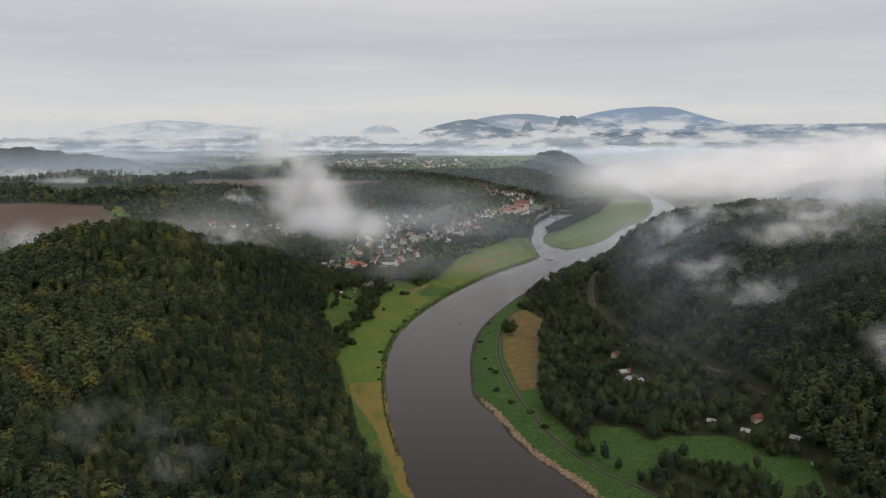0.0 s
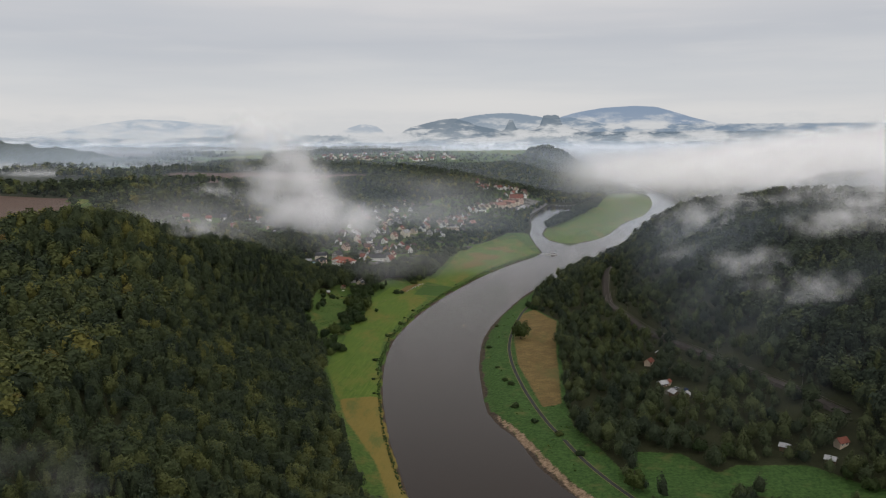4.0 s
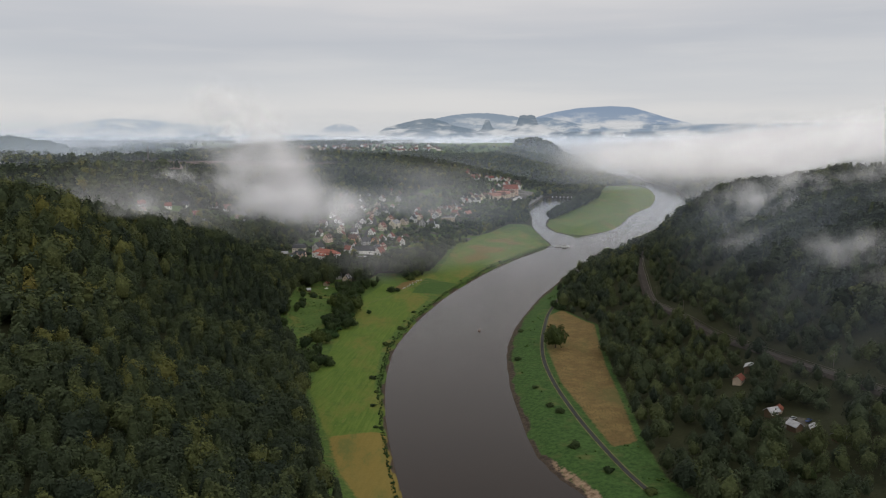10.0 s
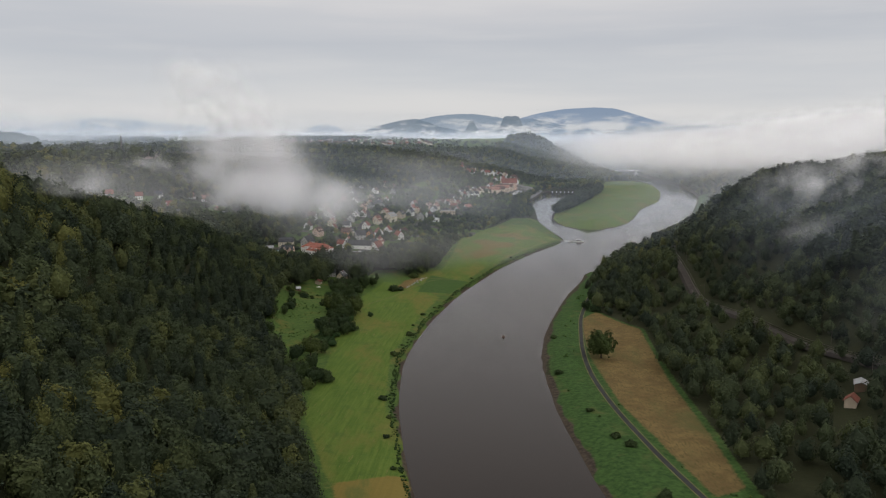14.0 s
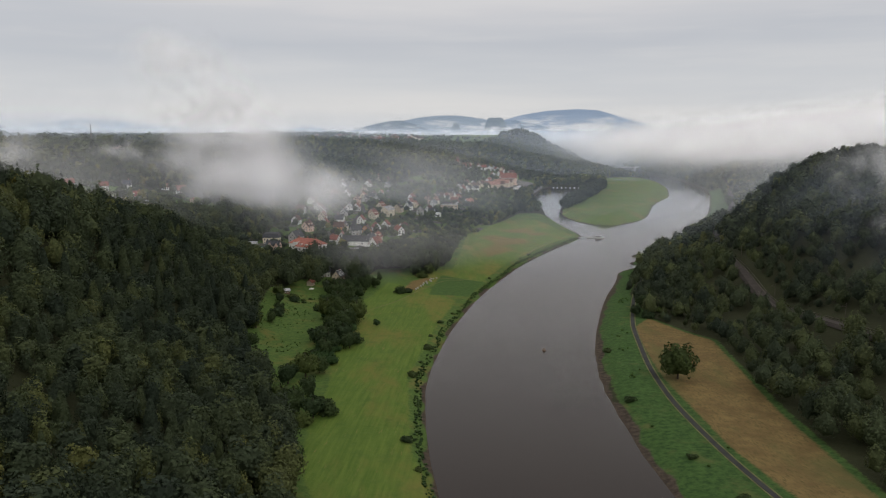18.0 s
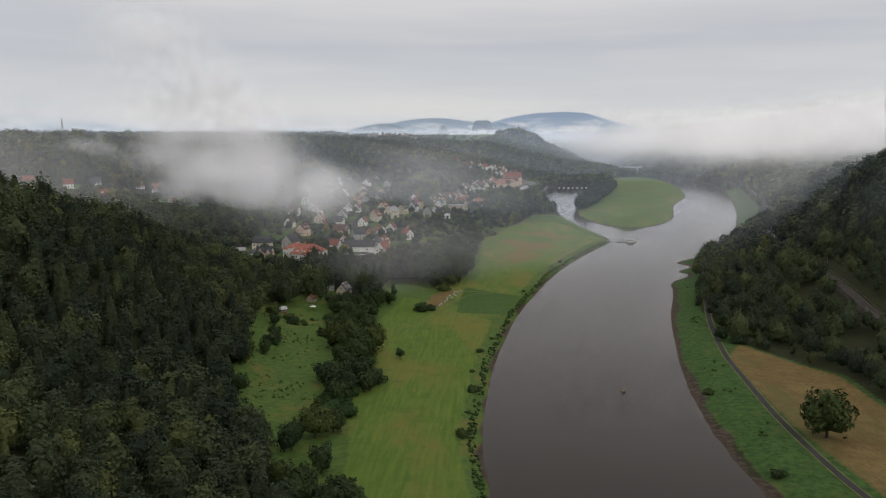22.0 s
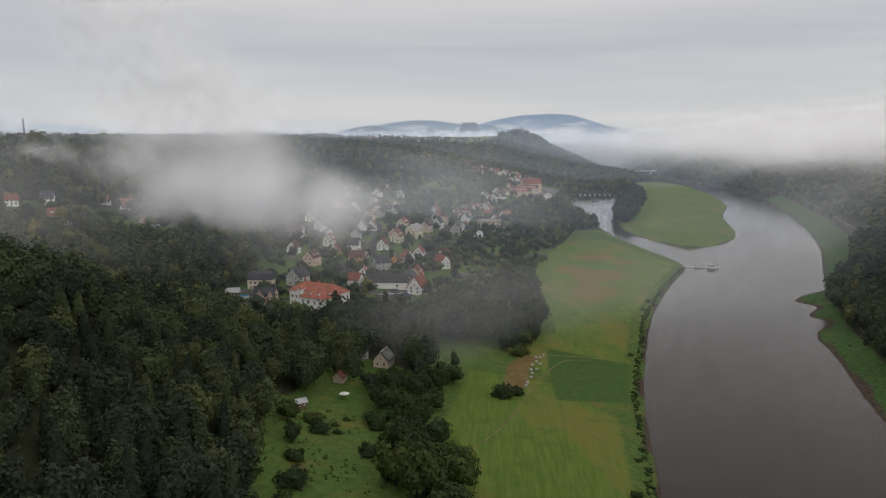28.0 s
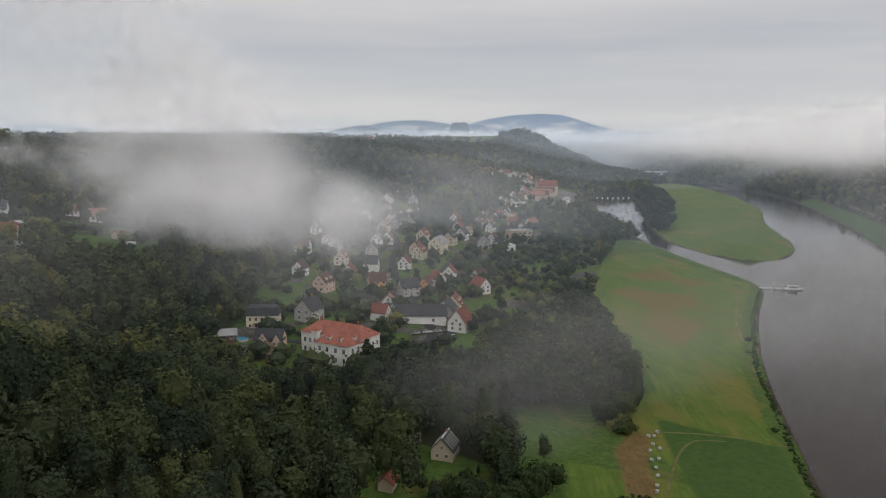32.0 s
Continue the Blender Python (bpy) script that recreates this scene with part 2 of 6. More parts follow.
def ground_material():
    k = Mat("valley_ground")
    soft, fine = k.noise(0.02, 4.0), k.noise(0.45, 5.0, 0.65)
    rows = k.noise(0.7, 4.0, 0.7, (1.0, 0.06, 1.0), turn=-9.0)

    def edge(name, low=0.35, high=0.65):
        return k.step(k.math("ADD", k.attr(name), k.math("MULTIPLY_ADD", fine, 0.5, -0.25)), low, high)

    litter = k.mix(fine, (0.020, 0.026, 0.012), (0.045, 0.045, 0.022))
    rough_grass = k.mix(k.step(fine, 0.3, 0.7), (0.046, 0.084, 0.020), (0.082, 0.128, 0.030))
    rough_grass = k.mix(k.step(k.noise(0.06, 5.0, 0.65), 0.50, 0.70), rough_grass, (0.125, 0.118, 0.034))
    lush = k.mix(k.step(fine, 0.3, 0.7), (0.026, 0.056, 0.016), (0.058, 0.110, 0.028))
    lush = k.mix(k.step(k.noise(0.09, 4.0), 0.55, 0.75), lush, (0.085, 0.100, 0.032))
    dry = k.mix(rows, (0.115, 0.100, 0.028), (0.165, 0.125, 0.040))
    lawn = k.mix(k.step(rows, 0.32, 0.7), (0.070, 0.116, 0.020), (0.108, 0.154, 0.029))
    sward = k.mix(k.step(fine, 0.3, 0.7), (0.040, 0.080, 0.020), (0.060, 0.105, 0.026))
    lawn = k.mix(k.math("MULTIPLY", k.step(k.noise(0.035, 5.0, 0.65, (1.0, 0.35, 1.0)), 0.46, 0.66), 0.85), lawn, (0.150, 0.135, 0.036))
    lawn = k.mix(k.math("MULTIPLY", k.step(k.noise(0.11, 5.0, 0.65), 0.5, 0.7), 0.5), lawn, (0.056, 0.100, 0.022))
    lawn = k.mix(k.step(k.noise(0.8, 3.0, 0.6, (1.0, 0.12, 1.0), turn=-9.0), 0.62, 0.74), lawn, (0.150, 0.145, 0.045))
    hay = k.mix(rows, (0.14, 0.115, 0.030), (0.22, 0.16, 0.045))
    hay = k.mix(k.step(k.noise(0.09, 4.0, 0.6, (1.0, 0.3, 1.0)), 0.5, 0.72), hay, (0.100, 0.115, 0.032))
    stubble = k.mix(k.step(k.noise(0.12, 5.0, 0.65), 0.3, 0.72), (0.122, 0.082, 0.034), (0.182, 0.128, 0.052))
    stubble = k.mix(k.step(k.noise(1.1, 4.0, 0.65, (1.0, 0.3, 1.0)), 0.45, 0.75), stubble, (0.085, 0.070, 0.026))
    stubble = k.mix(k.step(k.noise(0.05, 4.0, 0.6, (1.0, 0.3, 1.0)), 0.5, 0.75), stubble, (0.095, 0.095, 0.034))
    plough = k.mix(fine, (0.092, 0.060, 0.046), (0.140, 0.094, 0.072))
    silt = k.mix(k.step(fine, 0.3, 0.7), (0.033, 0.026, 0.020), (0.085, 0.064, 0.048))
    sand = k.mix(k.step(fine, 0.3, 0.7), (0.13, 0.088, 0.055), (0.30, 0.215, 0.145))
    pave = k.mix(fine, (0.11, 0.105, 0.10), (0.20, 0.19, 0.175))
    yard = k.mix(k.step(k.noise(0.16, 3.0), 0.45, 0.6), k.mix(fine, (0.07, 0.066, 0.058), (0.13, 0.122, 0.108)), (0.055, 0.050, 0.034))
    c = litter
    for name, layer in (("grass", rough_grass), ("lush", lush), ("lawn", lawn), ("sward", sward), ("dry", dry), ("hay", hay), ("stubble", stubble), ("plough", plough), ("pave", pave), ("yard", yard), ("silt", silt), ("sand", sand)):
        c = k.mix(edge(name), c, layer)
    return k.done(c, 0.95, fine, 0.6, 0.5, spec=0.1)


def water_material():
    k = Mat("river_water")
    ripple = k.noise(0.35, 4.0, 0.6, (1.0, 0.6, 1.0))
    swirl = k.noise(0.03, 3.0)
    c = k.mix(swirl, (0.015, 0.0090, 0.0060), (0.021, 0.013, 0.0085))
    m = k.done(c, k.math("MULTIPLY_ADD", swirl, 0.03, 0.09), ripple, 0.03, 0.05, spec=0.5)
    k.b.inputs["IOR"].default_value = 1.2
    k.b.inputs["Specular Tint"].default_value = (1.0, 0.91, 0.865, 1)
    return m


M_HERB = foliage("herb_leaves", ((0.0, (0.058, 0.105, 0.028)), (0.5, (0.080, 0.130, 0.034)), (1.0, (0.125, 0.150, 0.042))))
M_GROUND, M_WATER = ground_material(), water_material()

# ---- the lie of the land ----
# Heights in metres over the river, as places (x, y, z), stretch by stretch.
LAND = [
    # flat meadows by the western bank
    (-60, 500, 3), (-88, 640, 3.4), (-95, 760, 3.5), (-108, 900, 4), (-60, 1050, 4), (-75, 1110, 5), (0, 1150, 4), (60, 1350, 4), (120, 1500, 4), (140, 1700, 5),
    (-30, 420, 3), (-30, 250, 4), (-140, 900, 4), (-135, 1020, 5), (-125, 800, 4),
]
LAND += [
    # the wooded hill west of the meadows: its knob, its steep north-eastern flank, its long southern back
    (-35, 430, 8), (-72, 560, 8), (-108, 660, 8), (-142, 760, 9), (-162, 850, 12), (-158, 940, 12), (-160, 1000, 16), (-150, 1080, 9),
    (-302, 787, 117), (-242, 865, 83), (-200, 890, 58), (-205, 935, 54), (-224, 932, 68), (-205, 995, 50), (-174, 1050, 18), (-240, 1039, 48), (-226, 1078, 34), (-199, 1136, 14), (-250, 1122, 26),
    (-353, 757, 113), (-385, 676, 92), (-350, 950, 62), (-450, 750, 78), (-500, 900, 58), (-600, 700, 68), (-240, 700, 72),
    (-130, 450, 44), (-200, 600, 60), (-270, 600, 78), (-250, 400, 72), (-380, 400, 80), (-700, 900, 62), (-900, 500, 80), (-400, 0, 80), (-200, 150, 60),
]
LAND += [
    (-100, 280, 34), (-60, 0, 28), (-320, 1120, 44),
]
LAND += [
    # the town on its slope
    (-140, 1185, 10), (-177, 1228, 14), (-109, 1078, 7), (-307, 1250, 50), (-380, 1160, 46), (-600, 1190, 62), (-240, 1310, 32), (-150, 1400, 22), (-50, 1300, 10),
    (0, 1500, 13), (60, 1600, 10), (-120, 1600, 38), (100, 1800, 10), (150, 2000, 12), (207, 2200, 14), (-50, 1780, 36), (250, 2350, 18),
]
LAND += [
    # the plateau behind it
    (-650, 1400, 80), (-900, 1400, 84), (-400, 1560, 86), (-300, 1620, 82), (-230, 1700, 76), (-300, 1790, 84), (-300, 1980, 83), (-80, 2050, 82), (-100, 1880, 76), (80, 2350, 58), (50, 2550, 92), (-300, 3000, 98), (0, 3000, 100),
    (300, 3100, 97), (462, 3500, 131), (425, 3470, 108), (360, 3420, 98), (540, 3530, 94), (604, 3560, 52), (300, 2700, 62), (540, 3250, 40), (645, 3540, 20), (-1500, 1500, 88), (-1500, 3000, 95), (0, 4800, 100), (-2400, 4800, 110),
]
LAND += [
    # the green spit beyond the harbour mouth, and the eastern flats
    (400, 2000, 4), (300, 1750, 4), (500, 2350, 4), (450, 2600, 5), (400, 2420, 6), (580, 3000, 8), (60, 700, 4), (100, 600, 5), (70, 850, 4), (110, 1000, 5),
    (60, 580, 4), (120, 480, 5), (200, 500, 8), (230, 450, 11), (150, 700, 11), (160, 800, 11), (188, 950, 12), (216, 1150, 11), (260, 1222, 10), (480, 1742, 9),
    (660, 2100, 8), (790, 2600, 8), (150, 200, 6),
]
LAND += [
    # the wooded hill in the east
    (228, 800, 46), (290, 800, 80), (250, 950, 60), (310, 950, 86), (244, 1120, 40), (262, 1150, 62), (292, 1180, 74), (330, 1150, 91), (360, 1250, 78), (393, 1060, 108), (330, 1310, 40), (420, 1380, 62), (340, 660, 78), (400, 900, 98), (470, 1150, 94),
    (510, 1400, 78), (620, 1700, 58), (250, 600, 36), (350, 500, 66), (500, 800, 105), (700, 1100, 108), (760, 1700, 95), (920, 2200, 95), (600, 500, 105), (1000, 800, 112),
    (940, 2700, 80), (1300, 1500, 115),
]
LAND += [(1500, 2500, 110), (250, 330, 28), (320, 150, 40), (900, 0, 105), (1200, 3500, 100), (760, 3700, 30), (2600, 3000, 110), (2600, 0, 110), (-2600, 0, 110), (2400, 4800, 110),
         (-2600, 2500, 105)]
WEST_BANK = [(20, -400), (0, 200), (-12, 390), (-21, 450), (-38, 540), (-48, 597), (-57, 681), (-60, 759), (-56, 840), (-36, 935), (-5, 1040), (50, 1178), (100, 1275), (152, 1362),
             (158, 1400), (157, 1463), (162, 1605), (183, 1738), (203, 1930), (268, 2160), (300, 2240), (365, 2235), (350, 2150), (284, 1927), (250, 1850), (205, 1710), (184, 1600),
             (190, 1500), (226, 1484), (250, 1500), (285, 1548), (315, 1610), (345, 1690), (380, 1780), (432, 1879), (470, 1950), (556, 2197), (621, 2467), (640, 2600), (632, 2900), (760, 3700)]
EAST_BANK = [(850, 3700), (735, 3000), (716, 2870), (700, 2540), (600, 2075), (425, 1660), (330, 1465), (246, 1323), (210, 1258), (180, 1240), (163, 1222), (172, 1205), (148, 1180),
             (154, 1164), (125, 1133), (113, 1095), (82, 1022), (43, 905), (26, 830), (18, 740), (17, 645), (24, 612), (34, 590), (44, 535), (83, 450), (105, 390), (120, 200), (130, -400)]
RIVER = np.array(WEST_BANK + EAST_BANK, float)
RIVER = np.stack([RIVER * 0.8 + np.roll(RIVER, -1, 0) * 0.2, RIVER * 0.2 + np.roll(RIVER, -1, 0) * 0.8], 1).reshape(-1, 2)
SHORE = np.array(WEST_BANK[:14], float)


def inside(poly, x, y):
    poly, hit = np.asarray(poly, float), np.zeros(np.shape(x), bool)
    for (x0, y0), (x1, y1) in zip(poly, np.roll(poly, -1, 0)):
        if y0 != y1:
            hit ^= ((y0 > y) != (y1 > y)) & (x < (x1 - x0) * (y - y0) / (y1 - y0) + x0)
    return hit


def from_line(line, x, y, closed=False):
    line, best = np.asarray(line, float), np.full(np.shape(x), 1e9)
    ends = np.roll(line, -1, 0) if closed else line[1:]
    for (x0, y0), (x1, y1) in zip(line, ends):
        dx, dy = x1 - x0, y1 - y0
        k = np.clip(((x - x0) * dx + (y - y0) * dy) / (dx * dx + dy * dy + 1e-9), 0, 1)
        best = np.minimum(best, np.hypot(x - x0 - k * dx, y - y0 - k * dy))
    return best


def signed(poly, x, y):
    """Metres inside a region, negative outside it."""
    d = from_line(poly, x, y, True)
    return np.where(inside(poly, x, y), d, -d)


def smooth(v, a, b):
    k = np.clip((v - a) / (b - a), 0, 1)
    return k * k * (3 - 2 * k)


def wobble(x, y, size, seed=0.0):
    """Cheap rolling unevenness between about -1 and 1."""
    a, b = x / size + seed * 1.7, y / size - seed * 2.3
    return (np.sin(a + 1.3 * np.sin(b * 0.7 + seed)) + np.sin(b * 1.1 + 1.1 * np.sin(a * 0.8 + 2 + seed)) + 0.6 * np.sin(2.1 * a - 1.7 * b + 1 + seed)) / 2.6


_places = np.array(LAND, float)
_gap = np.hypot(_places[:, None, 0] - _places[None, :, 0], _places[:, None, 1] - _places[None, :, 1])
_fit = np.linalg.solve(np.vstack([np.hstack([_gap - 2.0 * np.eye(len(_places)), np.ones((len(_places), 1))]), np.append(np.ones(len(_places)), 0)[None]]), np.append(_places[:, 2], 0))


def height(x, y):
    x, y = np.asarray(x, float), np.asarray(y, float)
    z = np.full(x.shape, _fit[-1])
    for (px, py, _), w in zip(_places, _fit):
        z += w * np.hypot(x - px, y - py)
    z = np.maximum(z, 3.0) + wobble(x, y, 40, 1) * np.clip((z - 6) / 30, 0, 1) * 2.0 + 0.25 * wobble(x, y, 11, 2)
    d = -signed(RIVER, x, y)
    bank = np.where(x + 0 * y > np.interp(y, SHORE[:, 1], SHORE[:, 0]) + 35, 13.0, 7.0)
    return np.where(d < 0, np.maximum(-2.5, d * 0.3), np.minimum(z, 2.6 * smooth(d, -0.5, bank) + 0.1 + np.maximum(d - bank, 0) * 0.35 + np.maximum(d - 70, 0)))


# regions of the ground
MEADOW = [(-22, 380), (-21, 450), (-60, 759), (-36, 935), (50, 1178), (152, 1362), (160, 1605), (120, 1590), (86, 1503), (16, 1350), (-22, 1150), (-78, 1135), (-86, 1100),
          (-96, 1045), (-118, 1042), (-152, 1030), (-149, 900), (-142, 850), (-125, 808), (-113, 766), (-107, 725), (-97, 660), (-70, 545), (-42, 440)]
MOWN = [(-40, 600), (-66, 750), (-64, 840), (-44, 935), (-25, 1010), (-40, 1060), (-70, 1075), (-90, 1010), (-104, 900), (-100, 830), (-105, 775), (-104, 730), (-88, 665), (-75, 640)]
PASTURE = [(-22, 1020), (36, 1170), (90, 1275), (142, 1362), (130, 1520), (86, 1500), (20, 1350), (-15, 1140), (-50, 1110)]
HAYFIELD = [(-20, 445), (-38, 545), (-52, 640), (-56, 668), (-86, 660), (-76, 610), (-52, 545), (-30, 450)]
STUBBLE = [(57, 640), (51, 745), (56, 830), (72, 925), (90, 950), (105, 890), (98, 850), (88, 782), (80, 715), (71, 645)]
EAST_STRIP = [(100, 400), (83, 450), (34, 590), (17, 645), (18, 740), (43, 905), (125, 1133), (163, 1222), (246, 1323), (330, 1465), (425, 1660), (600, 2075), (620, 2060), (450, 1645),
              (355, 1450), (262, 1305), (185, 1215), (140, 1120), (100, 1020), (92, 950), (107, 888), (100, 850), (91, 780), (82, 705), (74, 640), (72, 600), (82, 560), (94, 500), (118, 450), (130, 400)]
CLEARING = [(90, 520), (99, 556), (125, 550), (138, 522), (151, 530), (188, 522), (224, 474), (212, 430), (186, 432), (188, 474), (158, 492), (136, 500), (128, 468), (108, 466)]
SPIT = [(184, 1600), (190, 1500), (226, 1484), (250, 1500), (285, 1548), (315, 1610), (345, 1690), (380, 1780), (432, 1879), (470, 1950), (556, 2197), (621, 2467), (600, 2600), (520, 2560), (440, 2300), (300, 1960), (215, 1730)]
TOWN = [(-198, 1168), (-100, 1150), (-25, 1230), (30, 1360), (110, 1600), (150, 1760), (190, 1960), (290, 2260), (250, 2380), (130, 2300), (60, 2050), (-40, 1800), (-130, 1640), (-170, 1450),
        (-186, 1300), (-188, 1240)]
UPPER_GARDENS = [(-430, 1262), (-330, 1252), (-262, 1268), (-232, 1330), (-270, 1385), (-430, 1370)]
PLOUGH_LAND = [(-650, 1760), (-420, 1740), (-300, 1790), (-200, 1940), (-135, 2060), (-145, 2140), (-350, 2120), (-640, 2095)]
PLOUGH_WEST = [(-1100, 1120), (-640, 1110), (-525, 1215), (-530, 1290), (-640, 1475), (-1150, 1500)]
PASTURE_WEST = [(-525, 1215), (-500, 1275), (-600, 1470), (-640, 1475), (-530, 1290)]
UPLAND = [(-480, 2560), (-200, 2500), (60, 2560), (250, 2950), (330, 3330), (470, 3800), (560, 4700), (80, 4700), (-200, 3500), (-500, 3400)]
UPLAND_FIELDS = [[(90, 3300), (320, 3350), (460, 3800), (550, 4700), (100, 4700)], [(-820, 3150), (-700, 3450), (-530, 2560), (-680, 2640)], [(-1500, 2900), (-1050, 2850), (-1000, 3150), (-1500, 3200)], [(-1100, 3600), (-400, 3550), (-350, 4000), (-1100, 4100)],
                 [(-180, 2600), (-40, 2600), (20, 2760), (-120, 2740)]]
BARE_FIELDS = [[(-1000, 2480), (-760, 2440), (-760, 2760), (-1050, 2820)], [(-360, 3720), (40, 3700), (60, 4100), (-330, 4100)], [(-1900, 3400), (-1200, 3400), (-1150, 3700), (-1900, 3800)]]
UPLAND_WEST = [(-1800, 2300), (-500, 2250), (-420, 2600), (-900, 3200), (-2000, 3200)]
HARBOUR_YARD = [(120, 1980), (205, 1960), (285, 2230), (230, 2260), (150, 2120)]
OPEN = [MEADOW, EAST_STRIP, CLEARING, SPIT, TOWN, UPPER_GARDENS, PLOUGH_LAND, PLOUGH_WEST, PASTURE_WEST, UPLAND, *UPLAND_FIELDS, *BARE_FIELDS]


def part(name, bm, material, parent=None, label=""):
    me = bpy.data.meshes.new(name)
    bm.to_mesh(me)
    bm.free()
    me.materials.append(material)
    ob = new(name, me)
    ob.parent = parent
    if label:
        ob["label"] = label
    return ob


def mesh_from(name, verts, faces, material, smooth_faces=False):
    me = bpy.data.meshes.new(name)
    verts, faces = np.asarray(verts, np.float32), np.asarray(faces, np.int32)
    me.vertices.add(len(verts))
    me.vertices.foreach_set("co", verts.ravel())
    me.loops.add(faces.size)
    me.loops.foreach_set("vertex_index", faces.ravel())
    me.polygons.add(len(faces))
    me.polygons.foreach_set("loop_start", np.arange(len(faces), dtype=np.int32) * faces.shape[1])
    me.polygons.foreach_set("use_smooth", np.full(len(faces), smooth_faces))
    me.update(calc_edges=True)
    me.materials.append(material)
    return me


def spaced(parts):
    return np.unique(np.concatenate([np.arange(a, b, s) for a, b, s in parts] + [[parts[-1][1]]]))


gx = spaced([(-2600, -900, 60), (-900, -300, 20), (-300, -160, 8), (-160, 260, 3.2), (260, 720, 10), (720, 1300, 25), (1300, 2600, 65)])
gy = spaced([(-400, 380, 20), (380, 1420, 3.6), (1420, 1800, 6), (1800, 2700, 12), (2700, 4800, 50)])
X, Y = np.meshgrid(gx, gy)
Z = height(X, Y)
idx = np.arange(X.size).reshape(X.shape)
quads = np.stack([idx[:-1, :-1], idx[:-1, 1:], idx[1:, 1:], idx[1:, :-1]], -1).reshape(-1, 4)
ground_mesh = mesh_from("ground", np.stack([X, Y, Z], -1).reshape(-1, 3), quads, M_GROUND, True)


def zone(name, *regions):
    w = np.zeros(X.shape)
    for poly in regions:
        w = np.maximum(w, np.clip(0.5 + signed(poly, X, Y) / 7.0, 0, 1))
    ground_mesh.attributes.new(name, "FLOAT", "POINT").data.foreach_set("value", w.ravel().astype(np.float32))


HUT_LAWN = [(-146, 1026), (-100, 1026), (-96, 1072), (-116, 1090), (-138, 1072)]
zone("grass", *OPEN, UPLAND_WEST, HUT_LAWN)
zone("lawn", MOWN, PASTURE, SPIT, PASTURE_WEST, *UPLAND_FIELDS)
SWARD = [(-27, 1112), (4, 1080), (-15, 1027), (-42, 1034), (-34, 1080)]
zone("sward", SWARD)
SANDY = [(-60, 1050), (-52, 1084), (-40, 1100), (-35, 1096), (-46, 1070), (-50, 1050)]
zone("hay", HAYFIELD)
zone("lush", EAST_STRIP, CLEARING)
DRY = [(18, 1190), (70, 1270), (118, 1370), (110, 1470), (60, 1410), (22, 1300)]
dried = np.clip(0.5 + signed(DRY, X, Y) / 45.0, 0, 1) * (0.62 + 0.45 * wobble(X, Y, 16, 3))
ground_mesh.attributes.new("dry", "FLOAT", "POINT").data.foreach_set("value", np.clip(dried, 0, 1).ravel().astype(np.float32))
zone("stubble", STUBBLE, SANDY)
zone("plough", PLOUGH_LAND, PLOUGH_WEST, *BARE_FIELDS)
zone("pave", HARBOUR_YARD)
plots = np.clip(0.5 + signed(TOWN, X, Y) / 12.0, 0, 1) * smooth(wobble(X, Y, 13, 6) + 0.6 * wobble(X, Y, 5, 8), 0.12, 0.4)
for px, py, pr in ((-95, 1227, 15), (-118, 1185, 14), (-120, 1310, 16), (-175, 1210, 10), (150, 645, 9)):
    plots = np.maximum(plots, np.clip(1.3 - np.hypot(X - px, Y - py) / pr, 0, 1))
ground_mesh.attributes.new("yard", "FLOAT", "POINT").data.foreach_set("value", plots.ravel().astype(np.float32))
from_water = -signed(RIVER, X, Y)
east = X > np.interp(Y, SHORE[:, 1], SHORE[:, 0]) + 30
silt = np.clip(1 - (from_water - np.where(east, 1.4, -0.8)) / 3.5 - 0.6 * wobble(X, Y, 9, 4) - 0.4 * wobble(X, Y, 4, 7), 0, 1) * np.where(Y < 1300, 1, 0.75)
ground_mesh.attributes.new("silt", "FLOAT", "POINT").data.foreach_set("value", silt.ravel().astype(np.float32))
beach = np.clip(1.2 - np.abs(from_water - 4.6 - 1.2 * wobble(X, Y, 13, 5)) / 3.6, 0, 1) * smooth(Y, 400, 470) * (1 - smooth(Y, 605, 650)) * east * (0.9 + 0.25 * wobble(X, Y, 7, 6))
ground_mesh.attributes.new("sand", "FLOAT", "POINT").data.foreach_set("value", np.clip(beach, 0, 1).ravel().astype(np.float32))
ground = tagged(new("ground", ground_mesh), "green river meadows, brown fields and wooded hillsides of the valley", "ground", kind="structure")

bm = bmesh.new()
bmesh.ops.create_grid(bm, x_segments=8, y_segments=24, size=1, matrix=Matrix.Translation((380, 1650, 0)) @ Matrix.Diagonal((520, 2040, 1, 1)))
water = tagged(part("water", bm, M_WATER), "calm brown river water reflecting a grey sky", "river", kind="structure")

# ---- woods ----
rng = np.random.default_rng(7)


def ball(levels):
    bm = bmesh.new()
    bmesh.ops.create_icosphere(bm, subdivisions=levels, radius=1)
    v = np.array([p.co[:] for p in bm.verts])
    f = np.array([[p.index for p in q.verts] for q in bm.faces])
    bm.free()
    return v, f


